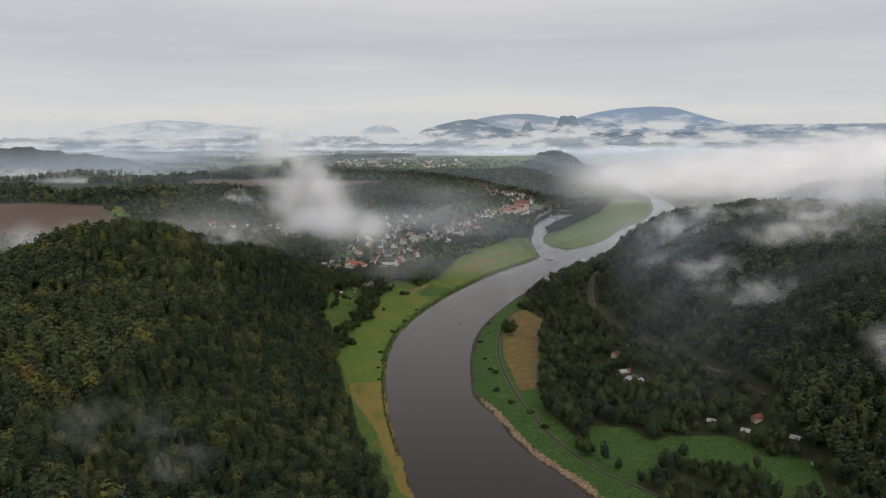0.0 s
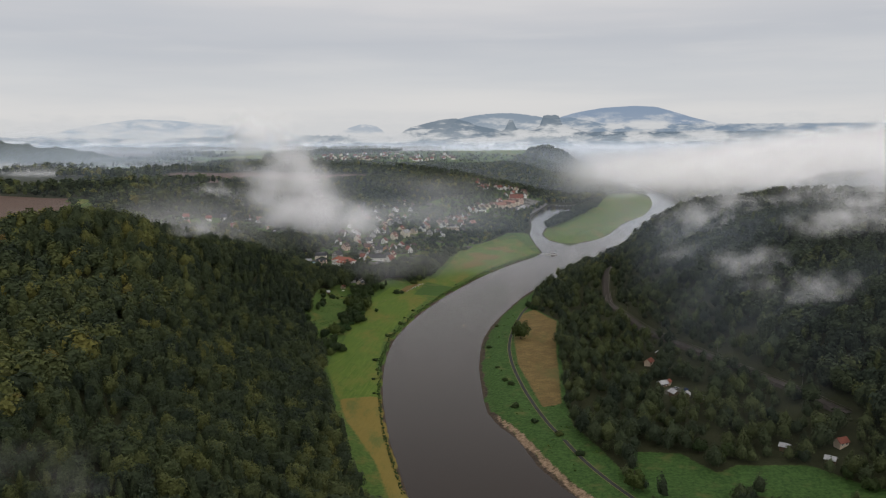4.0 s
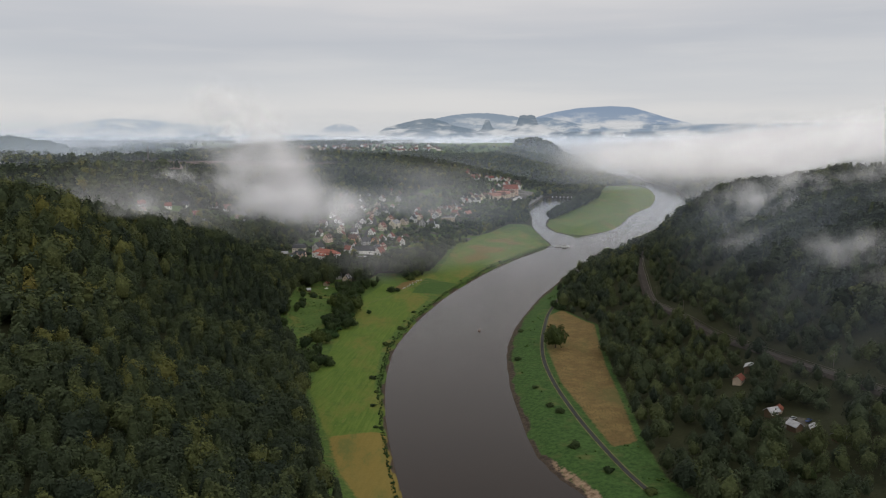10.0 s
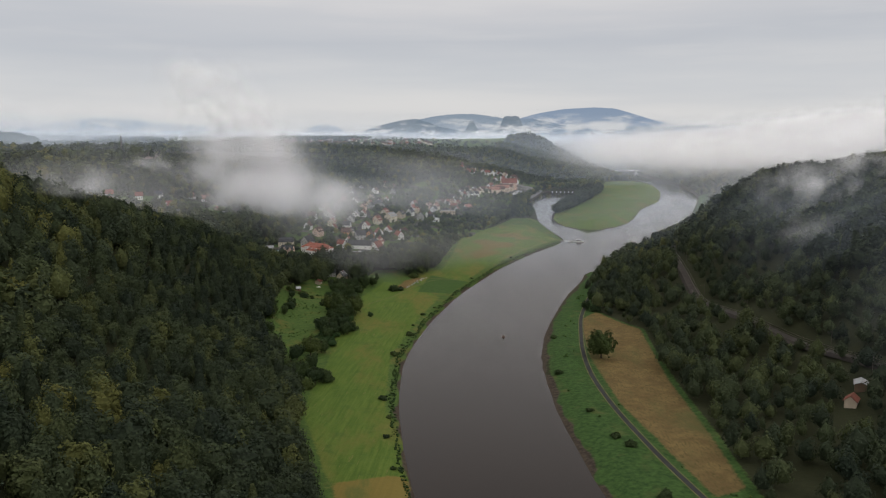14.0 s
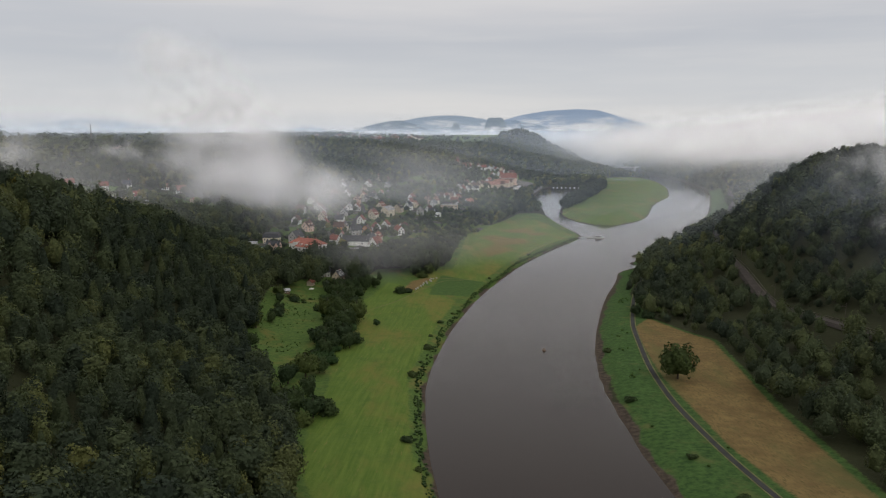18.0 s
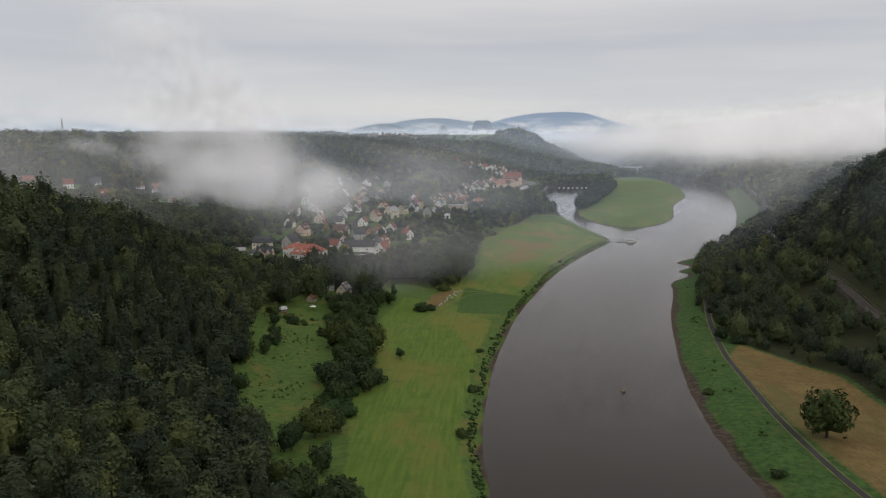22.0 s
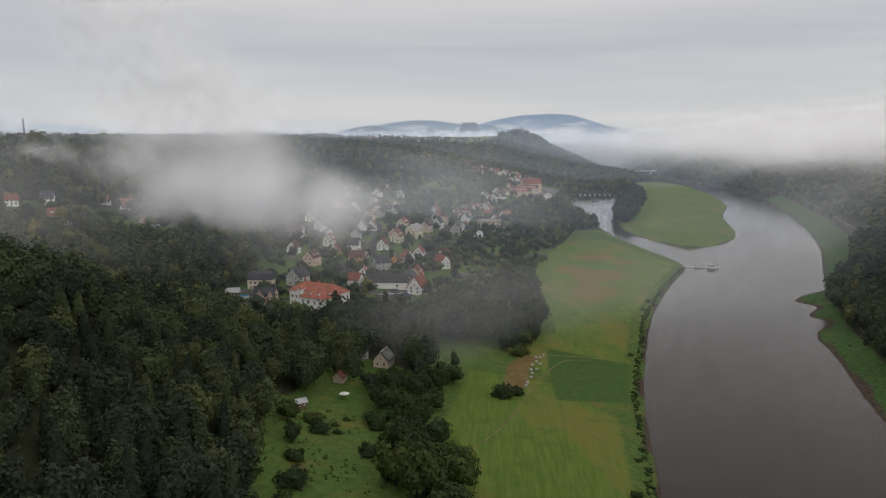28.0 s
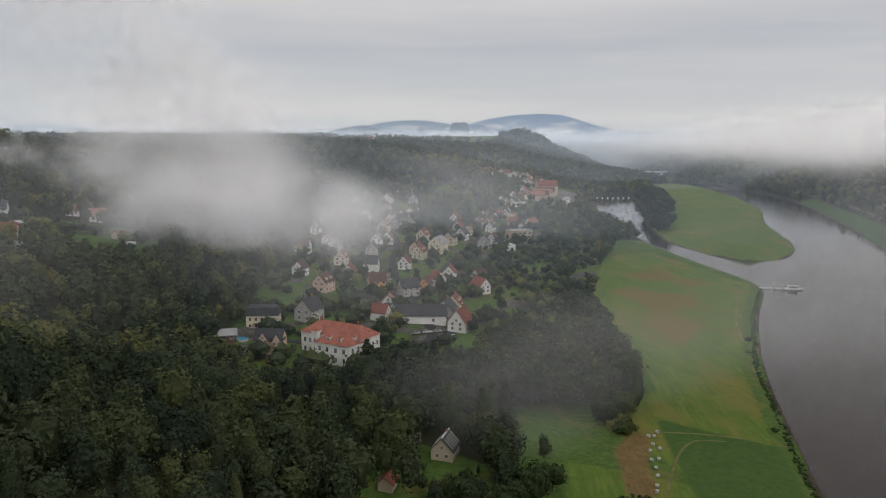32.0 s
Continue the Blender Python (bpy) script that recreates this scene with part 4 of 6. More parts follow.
def strip(name, line, across, lift, material, label="", parent=None, step=4.0, shift=0.0, level=None):
    """A band along a line; across: (offset, height) pairs of its cross-section."""
    p, n = curve_points(line, step)
    base = height(p[:, 0] + shift * n[:, 0], p[:, 1] + shift * n[:, 1])
    base = np.convolve(np.pad(base, 4, "edge"), np.ones(9) / 9, "valid") + lift
    rows = [np.stack([p[:, 0] + (shift + o) * n[:, 0], p[:, 1] + (shift + o) * n[:, 1], base + h], -1) for o, h in across]
    v = np.stack(rows, 1)
    k = np.arange(v.shape[0] * v.shape[1]).reshape(v.shape[:2])
    f = np.stack([k[:-1, :-1], k[:-1, 1:], k[1:, 1:], k[1:, :-1]], -1).reshape(-1, 4)
    ob = new(name, mesh_from(name, v.reshape(-1, 3), f, material))
    ob.parent = parent
    if label:
        tagged(ob, label, "track", kind="structure")
    return ob


railway = strip("railway", RAIL, ((-5.4, -1.4), (-3.7, 0.45), (3.7, 0.45), (5.4, -1.4)), 0.35, M_BALLAST, "double railway track on brown ballast along the hill foot")
for off in (-2.95, -1.5, 1.5, 2.95):
    strip("rail", RAIL, ((-0.09, 0), (-0.09, 0.18), (0.09, 0.18), (0.09, 0)), 0.84, M_STEEL, parent=railway, shift=off, step=6.0)
p, n = curve_points(RAIL[:12], 46)
mast_bm = bmesh.new()
bmesh.ops.create_cone(mast_bm, cap_ends=True, segments=8, radius1=0.17, radius2=0.1, depth=8.4, matrix=Matrix.Translation((0, 0, 4.2)))
pole_mesh = bpy.data.meshes.new("pole")
mast_bm.to_mesh(pole_mesh)
mast_bm.free()
pole_mesh.materials.append(M_STEEL)
arm_bm = bmesh.new()
bmesh.ops.create_cube(arm_bm, size=1, matrix=Matrix.Translation((1.5, 0, 6.6)) @ Matrix.Diagonal((3.2, 0.09, 0.12, 1)))
bmesh.ops.create_cube(arm_bm, size=1, matrix=Matrix.Translation((1.4, 0, 7.3)) @ pose(0, 0, 0, 0, 16, 0) @ Matrix.Diagonal((3.0, 0.06, 0.06, 1)))
arm_mesh = bpy.data.meshes.new("arm")
arm_bm.to_mesh(arm_mesh)
arm_bm.free()
arm_mesh.materials.append(M_STEEL)
for i in range(len(p)):
    side = 1 if i % 2 else -1
    x, y = p[i] + n[i] * side * 6.2
    top = tagged(new("catenary_mast"), "slim grey steel catenary mast beside the track", "mast", "railway masts")
    top.matrix_basis = pose(x, y, zat(x, y) - 0.2, 0, 0, math.degrees(math.atan2(-side * n[i][1], -side * n[i][0])))
    for me in (pole_mesh, arm_mesh):
        new(me.name, me).parent = top
M_VERGE = plain("verge_grass", (0.105, 0.108, 0.042), 0.95, 0.8, 0.25)
M_TRACK = plain("worn_track", (0.125, 0.118, 0.046), 0.95, 0.8, 0.25)
PATHWAY = [(215, 330), (150, 405), (118, 450), (90, 483), (66, 553), (51, 640), (45, 743), (50, 822), (70, 915), (78, 945), (103, 1020), (140, 1105), (175, 1180)]
strip("path", PATHWAY, ((-1.2, -0.3), (-0.95, 0.0), (0.95, 0.0), (1.2, -0.3)), 0.22, M_ASPHALT, "narrow dark asphalt riverside path between grass verges", step=3.0)
for off in (-1.45, 1.45):
    strip("verge", PATHWAY, ((-0.35, -0.05), (0.35, -0.05)), 0.2, M_VERGE, parent=bpy.data.objects["path"], step=3.0, shift=off)
strip("farm_track", [(-12, 1088), (-25, 1092), (-48, 1052), (-66, 1010), (-84, 985)], ((-0.45, 0), (0.45, 0)), 0.06, M_TRACK, "faint yellow farm track trodden into the meadow", step=3.0)
strip("farm_track", [(-40, 1100), (-15, 1096), (8, 1082)], ((-0.55, 0), (0.55, 0)), 0.06, M_TRACK, "faint yellow farm track trodden into the meadow", step=3.0)
strip("farm_track", [(60, 1215), (85, 1275), (125, 1345), (140, 1362)], ((-0.55, 0), (0.55, 0)), 0.06, M_TRACK, "faint yellow farm track trodden into the meadow", step=3.0)
STREETS = [[(-190, 1212), (-120, 1200), (-92, 1215), (-100, 1290), (-108, 1400), (-92, 1480), (-112, 1560), (-82, 1700)], [(-100, 1290), (-62, 1420), (-20, 1530), (50, 1720), (120, 1900), (170, 2080)],
           [(-108, 1400), (-170, 1440), (-230, 1400), (-300, 1340), (-380, 1330)]]
for s in STREETS:
    strip("road", s, ((-2.6, -0.2), (-2.3, 0), (2.3, 0), (2.6, -0.2)), 0.25, M_ASPHALT, "narrow grey asphalt street through the town")

# ---- houses ----
WALLS = {n: plain("render_" + n, c, 0.85, 0.5, 0.10) for n, c in (("white", (0.74, 0.73, 0.70)), ("cream", (0.66, 0.58, 0.44)), ("beige", (0.52, 0.43, 0.33)), ("pink", (0.62, 0.44, 0.35)),
                                                                 ("orange", (0.60, 0.30, 0.12)), ("grey", (0.40, 0.39, 0.37)), ("timber", (0.12, 0.08, 0.05)))}


def tile_material(name, color):
    k = Mat(name)
    w = k.n.new("ShaderNodeTexWave")
    w.inputs["Scale"].default_value, w.inputs["Distortion"].default_value = 2.6, 0.6
    w.bands_direction = "Z"
    k.l.new(k.co, w.inputs["Vector"])
    moss = k.noise(0.35, 5.0, 0.65)
    c = k.mix(k.step(moss, 0.35, 0.72), color, tuple(v * 0.55 + 0.01 for v in color))
    c = k.mix(k.math("MULTIPLY", k.rand(), 0.5), c, tuple(v * 0.6 for v in color))
    return k.done(c, 0.7, w.outputs["Fac"], 0.5, 0.05)


ROOFS = {n: tile_material("roof_" + n, c) for n, c in (("red", (0.24, 0.078, 0.052)), ("brown", (0.115, 0.062, 0.046)), ("slate", (0.060, 0.062, 0.068)), ("pale", (0.42, 0.42, 0.43)), ("rose", (0.40, 0.20, 0.15)))}
M_PANE = Mat("window_pane").done((0.03, 0.035, 0.04), 0.12, spec=0.5)
M_FRAME = plain("window_frame", (0.68, 0.67, 0.64), 0.6, 2.0, 0.06)
M_DOOR = plain("door_wood", (0.13, 0.075, 0.045), 0.6, 2.0, 0.2)
M_CHIMNEY = plain("chimney_brick", (0.26, 0.12, 0.08), 0.9, 3.0, 0.25)
M_PANEL = Mat("solar_panel").done((0.02, 0.025, 0.045), 0.15, spec=0.6)
M_METAL = plain("pale_metal", (0.55, 0.56, 0.57), 0.45, 0.8, 0.1, 0.3)


def box(bm, x0, x1, y0, y1, z0, z1):
    return bmesh.ops.create_cube(bm, size=1, matrix=Matrix.Translation(((x0 + x1) / 2, (y0 + y1) / 2, (z0 + z1) / 2)) @ Matrix.Diagonal((x1 - x0, y1 - y0, z1 - z0, 1)))


def solid(bm, points, faces):
    v = [bm.verts.new(p) for p in points]
    for f in faces:
        bm.faces.new([v[i] for i in f])


def window(parent, x, y, z, w, h, facing, cross=True):
    """A window on a wall: facing 0 south, 1 east, 2 north, 3 west."""
    turn = pose(x, y, z, 0, 0, facing * 90)
    bm = bmesh.new()
    for a in ((-w / 2 - 0.08, -w / 2 + 0.02, 0, h), (w / 2 - 0.02, w / 2 + 0.08, 0, h), (-w / 2 - 0.08, w / 2 + 0.08, h, h + 0.1), (-w / 2 - 0.12, w / 2 + 0.12, -0.1, 0.02), (-0.04, 0.04, 0, h)):
        box(bm, a[0], a[1], -0.09, 0.05, a[2], a[3])
    bm.transform(turn)
    top = part("window", bm, M_FRAME, parent)
    bm = bmesh.new()
    box(bm, -w / 2, w / 2, -0.05, 0.05, 0.0, h)
    bm.transform(turn)
    part("pane", bm, M_PANE, top)


def roof_slope(bm, a, b, c, d, thick=0.22):
    """A slab over the corners a b (eave) and c d (ridge)."""
    a, b, c, d = (Vector(p) for p in (a, b, c, d))
    down = Vector((0, 0, -thick))
    solid(bm, [*(p for p in (a, b, c, d)), *(p + down for p in (a, b, c, d))], [(0, 1, 2, 3), (7, 6, 5, 4), (0, 4, 5, 1), (1, 5, 6, 2), (2, 6, 7, 3), (3, 7, 4, 0)])


def house(label, w, d, eaves, rise, wall, roof, storeys=2, chimney=True, panels=False, dormer=False, extra=None, category="house", name="house", few=False):
    """A gabled house, its ridge along x, standing at the origin."""
    top = tagged(new(name), label, category)
    bm = bmesh.new()
    solid(bm, [(-w / 2, -d / 2, -3), (w / 2, -d / 2, -3), (w / 2, d / 2, -3), (-w / 2, d / 2, -3), (-w / 2, -d / 2, eaves), (w / 2, -d / 2, eaves), (w / 2, d / 2, eaves), (-w / 2, d / 2, eaves),
               (-w / 2, 0, eaves + rise), (w / 2, 0, eaves + rise)], [(0, 1, 5, 4), (2, 3, 7, 6), (1, 2, 6, 9, 5), (3, 0, 4, 8, 7), (3, 2, 1, 0), (4, 5, 9, 8), (6, 7, 8, 9)])
    part("wall", bm, WALLS[wall], top)
    o = 0.55
    k = rise / (d / 2)
    for s in (-1, 1):
        bm = bmesh.new()
        lo = eaves - o * k + 0.24
        pts = ((-w / 2 - o, s * (d / 2 + o), lo), (w / 2 + o, s * (d / 2 + o), lo), (w / 2 + o, 0, eaves + rise + 0.24), (-w / 2 - o, 0, eaves + rise + 0.24))
        roof_slope(bm, *(pts if s < 0 else (pts[1], pts[0], pts[3], pts[2])))
        slope = part("roof", bm, ROOFS[roof], top)
        if panels and s < 0:
            for i in range(4):
                for j in range(2):
                    bm = bmesh.new()
                    y0, x0 = -d / 2 + 0.6 + j * 1.9, -w / 2 + 1.0 + i * 1.9
                    z = lambda y: eaves + rise + 0.30 - abs(y) * k
                    roof_slope(bm, (x0, y0, z(y0)), (x0 + 1.7, y0, z(y0)), (x0 + 1.7, y0 + 1.6, z(y0 + 1.6)), (x0, y0 + 1.6, z(y0 + 1.6)), 0.04)
                    part("solar_panel", bm, M_PANEL, slope)
    if chimney:
        bm = bmesh.new()
        box(bm, w * 0.18, w * 0.18 + 0.7, -0.3, 0.4, eaves + rise * 0.5, eaves + rise + 1.1)
        box(bm, w * 0.18 - 0.08, w * 0.18 + 0.78, -0.38, 0.48, eaves + rise + 1.1, eaves + rise + 1.25)
        part("chimney", bm, M_CHIMNEY, top)
    gap = eaves / storeys
    count = 2 if few else max(2, int(w / 3.0))
    for level in range(storeys):
        z = level * gap + 0.9
        for i in range(count):
            x = -w / 2 + (i + 0.5) * w / count
            window(top, x, -d / 2, z, 1.15, 1.4, 0)
        for y in (() if few else (-d * 0.22, d * 0.22)):
            window(top, w / 2, y, z, 1.1, 1.35, 1)
            window(top, -w / 2, y, z, 1.1, 1.35, 3)
    if rise > 2.5:
        window(top, w / 2, 0, eaves + 0.5, 1.0, 1.2, 1)
        window(top, -w / 2, 0, eaves + 0.5, 1.0, 1.2, 3)
    bm = bmesh.new()
    box(bm, -0.55, 0.55, -d / 2 - 0.08, -d / 2 + 0.05, -0.1, 2.05)
    if not few:
        part("door", bm, M_DOOR, top)
    else:
        bm.free()
    if dormer:
        for x in (-w * 0.22, w * 0.22):
            bm = bmesh.new()
            box(bm, x - 1.0, x + 1.0, -d / 2 + 0.7, -0.6, eaves + 0.3, eaves + rise * 0.62)
            unit = part("dormer", bm, WALLS[wall], top)
            bm = bmesh.new()
            roof_slope(bm, (x - 1.3, -d / 2 + 0.4, eaves + rise * 0.60), (x + 1.3, -d / 2 + 0.4, eaves + rise * 0.60), (x + 1.3, -0.2, eaves + rise * 0.78), (x - 1.3, -0.2, eaves + rise * 0.78), 0.15)
            part("dormer_roof", bm, ROOFS[roof], unit)
            window(top, x, -d / 2 + 0.7, eaves + 0.7, 1.1, 1.0, 0)
    return top


HOMES = {
    "whitered": house("white rendered house with a red tiled gable roof", 9.5, 8.0, 4.6, 4.4, "white", "red", panels=False),
    "creamred": house("cream rendered house with a red tiled roof", 11.0, 8.5, 5.2, 4.4, "cream", "red", dormer=True),
    "whitebrown": house("white rendered house with a brown tiled roof", 10.0, 8.5, 4.8, 4.6, "white", "brown"),
    "beigeslate": house("beige rendered house with a dark slate roof", 12.0, 9.0, 6.0, 4.2, "beige", "slate", dormer=True),
    "whiteslate": house("white rendered house with a dark slate roof", 9.0, 8.5, 5.4, 4.6, "white", "slate", panels=True),
    "orange": house("bright orange rendered house with a brown tiled roof", 9.0, 8.0, 5.4, 4.0, "orange", "brown"),
    "pinkbrown": house("pinkish rendered house with a brown tiled roof", 11.5, 9.0, 5.8, 4.6, "pink", "brown", dormer=True),
    "greyslate": house("grey rendered house with a slate roof", 11.0, 9.0, 5.4, 4.8, "grey", "slate"),
    "cottage": house("small white house with a rose tiled roof", 8.0, 6.5, 3.0, 3.4, "white", "rose", 1),
    "shed": house("small dark timber garden shed with a grey roof", 4.5, 3.4, 2.3, 1.2, "timber", "pale", 1, False, few=True, category="shed", name="garden_shed"),
    "redshed": house("small brown hut with a red tiled roof", 6.0, 4.6, 2.6, 1.9, "beige", "red", 1, False, few=True, category="hut", name="hut"),
    "paleshed": house("low red-brown hut with a pale sheet roof", 8.0, 5.5, 2.7, 1.2, "timber", "pale", 1, False, few=True, category="hut", name="hut"),
    "row": house("long cream apartment house with a pale roof", 19.0, 10.0, 7.4, 4.4, "cream", "pale", dormer=True, category="apartment house", name="apartment_house"),
}
_placed, HOUSE_AT = set(), []


def settle(kind, x, y, turn, size=1.0, group="houses of the town"):
    m = pose(x, y, zat(x, y) + 0.2, 0, 0, turn) @ Matrix.Diagonal((size, size, size, 1))
    if kind in _placed:
        made = copy_thing(HOMES[kind], m)
    else:
        made = HOMES[kind]
        _placed.add(kind)
    made.matrix_basis = m
    HOUSE_AT.append((x, y))
    return tagged(made, group=group)


# the lower town, street by street
for k, x, y, a, s in (("greyslate", -156, 1246, 60, 1.1), ("orange", -119, 1319, 10, 1.1), ("whitebrown", -144, 1426, 80, 1.0), ("creamred", -83, 1427, 65, 1.0), ("whitered", -97, 1387, 75, 1.0),
                      ("greyslate", -101, 1308, 20, 1.0), ("orange", -90, 1317, 70, 0.95), ("whitered", -80, 1340, 110, 1.0), ("whitered", -56, 1320, 120, 1.05), ("cottage", -114, 1281, 80, 1.0),
                      ("whitebrown", -92, 1676, 70, 1.0), ("creamred", -97, 1546, 80, 1.0), ("pinkbrown", -105, 1508, 75, 0.95), ("whitered", -104, 1468, 80, 1.0), ("whitebrown", -64, 1762, 60, 1.0),
                      ("row", -66, 1455, 65, 1.0), ("pinkbrown", -84, 1440, 65, 0.9), ("beigeslate", -52, 1490, 65, 1.0), ("whiteslate", -38, 1518, 60, 1.0), ("whitered", -30, 1616, 60, 1.0),
                      ("pinkbrown", -8, 1610, 60, 1.0), ("creamred", 4, 1622, 60, 1.0), ("whitered", 26, 1702, 60, 1.0), ("whitebrown", 18, 1690, 150, 1.0), ("whiteslate", 62, 1850, 60, 1.0),
                      ("creamred", 44, 1700, 60, 1.0), ("cottage", 58, 1668, 30, 1.4), ("beigeslate", 10, 1680, 60, 0.9)):
    settle(k, x, y, a, s)
for k, x, y, a, s in (("whiteslate", -150, 1646, 70, 1.0), ("whitered", -116, 1696, 60, 1.0), ("creamred", -78, 1768, 60, 1.0), ("whitebrown", -119, 1552, 80, 1.0), ("beigeslate", -97, 1612, 80, 0.95),
                      ("whiteslate", -113, 1455, 80, 1.0), ("creamred", -74, 1492, 65, 1.0), ("whitered", -34, 1568, 60, 0.95), ("whitebrown", -12, 1514, 60, 0.95), ("pinkbrown", 34, 1716, 60, 0.9),
                      ("whitered", 66, 1838, 60, 1.0), ("whiteslate", -1, 1584, 60, 0.95), ("beigeslate", -114, 1331, 80, 0.85), ("whitebrown", -50, 1358, 40, 0.9), ("whitered", -149, 1578, 75, 1.0),
                      ("creamred", -134, 1662, 65, 1.0), ("whitebrown", -90, 1750, 60, 1.0), ("whitered", -150, 1440, 80, 0.9), ("greyslate", -118, 1425, 80, 0.9), ("pinkbrown", -150, 1306, 60, 0.95),
                      ("whitered", -135, 1345, 80, 1.0), ("creamred", -140, 1385, 80, 1.0), ("whitebrown", -165, 1340, 70, 0.9), ("beigeslate", -160, 1500, 75, 0.95), ("whitered", -160, 1610, 70, 0.95)):
    settle(k, x, y, a, s)
r3, _town = random.Random(11), 0
for i in range(400):
    x, y = r3.uniform(-190, 60), r3.uniform(1240, 1790)
    at = np.array([x]), np.array([y])
    near = min(math.hypot(x - a, y - b) for a, b in HOUSE_AT)
    lane = min(float(from_line(s, *at)[0]) for s in STREETS)
    if _town < 34 and near > 16 and 8 < lane < 30 and signed(TOWN, *at)[0] > 6 and not (x > -75 and 1370 < y < 1490):
        settle(r3.choice(["whitered", "whitebrown", "creamred", "whiteslate", "greyslate", "cottage", "shed", "redshed"]), x, y, r3.choice([65, 75, 155]) + r3.uniform(-10, 10), r3.uniform(0.85, 1.05))
        _town += 1
# up the gardens in the west
for k, x, y, a, s in (("whiteslate", -347, 1364, 10, 1.0), ("creamred", -316, 1293, 5, 1.0), ("cottage", -316, 1400, 15, 1.0), ("cottage", -298, 1393, 12, 1.3), ("whitebrown", -357, 1416, 10, 0.9),
                      ("whitered", -231, 1518, 90, 0.9), ("whitebrown", -232, 1452, 70, 0.9), ("cottage", -312, 1498, 30, 0.9), ("shed", -299, 1269, 20, 1.4), ("shed", -288, 1296, 40, 1.0), ("shed", -270, 1290, 70, 1.0),
                      ("redshed", -338, 1310, 10, 1.0), ("shed", -330, 1345, 60, 1.0), ("whitered", -365, 1345, 20, 0.9), ("cottage", -385, 1300, 40, 1.0), ("shed", -262, 1330, 15, 1.0), ("redshed", -275, 1350, 80, 1.0),
                      ("whitered", -398, 1340, 25, 0.95), ("shed", -250, 1285, 30, 1.0), ("shed", -285, 1275, 60, 1.0)):
    settle(k, x, y, a, s, "houses and huts of the upper gardens")
# by the meadow and across the river
for k, x, y, a, s in (("redshed", -127, 1058, 70, 0.9), ("shed", -141, 1024, 30, 0.9), ("greyslate", -119, 1092, 10, 0.7), ("shed", -190, 1200, 10, 1.5),
                      ("paleshed", 162, 725, 60, 1.0), ("redshed", 150, 712, 50, 1.1), ("shed", 145, 657, 20, 1.3), ("redshed", 150, 660, 60, 0.8), ("shed", 147, 636, 110, 1.3), ("shed", 154, 630, 70, 1.1), ("redshed", 211, 534, 20, 1.05),
                      ("shed", 160, 618, 20, 1.2), ("shed", 223, 500, 140, 1.2), ("shed", 199, 521, 140, 1.15), ("shed", 182, 540, 140, 1.1), ("shed", 240, 492, 100, 1.2)):
    settle(k, x, y, a, s, "huts among the trees")
for h in list(HOMES):
    if h not in _placed:
        settle(h, 80, 1760, 60)
# the old harbour quarter
HOMES["far"] = house("small pale house with a red roof in the distance", 11, 9, 5, 4.4, "white", "red", few=True)
HOMES["farb"] = house("small pale house with a brown roof in the distance", 13, 9, 5.4, 4.6, "cream", "brown", few=True)
HOMES["farc"] = house("pale grey house with a slate roof in the distance", 12, 9.5, 5.6, 4.4, "white", "slate", few=True)
r2 = random.Random(5)
for i in range(26):
    x, y = 120 + r2.uniform(-45, 120), 2235 + r2.uniform(-25, 140)
    settle(r2.choice(["far", "farb", "farc"]), x, y, r2.choice([10, 60, 100]) + r2.uniform(-8, 8), r2.uniform(0.95, 1.25), "houses by the harbour")
for i in range(16):
    s = i / 16
    x, y = 80 + s * 80 + r2.uniform(-20, 14), 1850 + s * 260 + r2.uniform(-14, 14)
    settle(r2.choice(["far", "farb", "farc"]), x, y, 60 + r2.uniform(-12, 12), r2.uniform(0.9, 1.1), "houses by the harbour")
for i in range(84):
    x, y = r2.uniform(-430, 60), 2580 + 760 * r2.random() ** 1.2
    if y < 2720 and x > -190:
        continue
    settle(r2.choice(["far", "farb"]), x, y, r2.uniform(0, 180), r2.uniform(0.8, 1.15), "houses of the upper village")


# ---- the manor ----
def hip_roof(bm, x0, x1, y0, y1, z, rise, o=0.6):
    """A hipped roof over a rectangle, with its eaves closed."""
    x0, x1, y0, y1 = x0 - o, x1 + o, y0 - o, y1 + o
    inset = (y1 - y0) / 2
    if x1 - x0 >= y1 - y0:
        a, b = (x0 + inset * 0.8, (y0 + y1) / 2, z + rise), (x1 - inset * 0.8, (y0 + y1) / 2, z + rise)
        solid(bm, [(x0, y0, z), (x1, y0, z), (x1, y1, z), (x0, y1, z), a, b], [(0, 1, 5, 4), (1, 2, 5), (2, 3, 4, 5), (3, 0, 4), (3, 2, 1, 0)])
    else:
        inset = (x1 - x0) / 2
        a, b = ((x0 + x1) / 2, y0 + inset * 0.8, z + rise), ((x0 + x1) / 2, y1 - inset * 0.8, z + rise)
        solid(bm, [(x0, y0, z), (x1, y0, z), (x1, y1, z), (x0, y1, z), a, b], [(0, 1, 4), (1, 2, 5, 4), (2, 3, 5), (3, 0, 4, 5), (3, 2, 1, 0)])


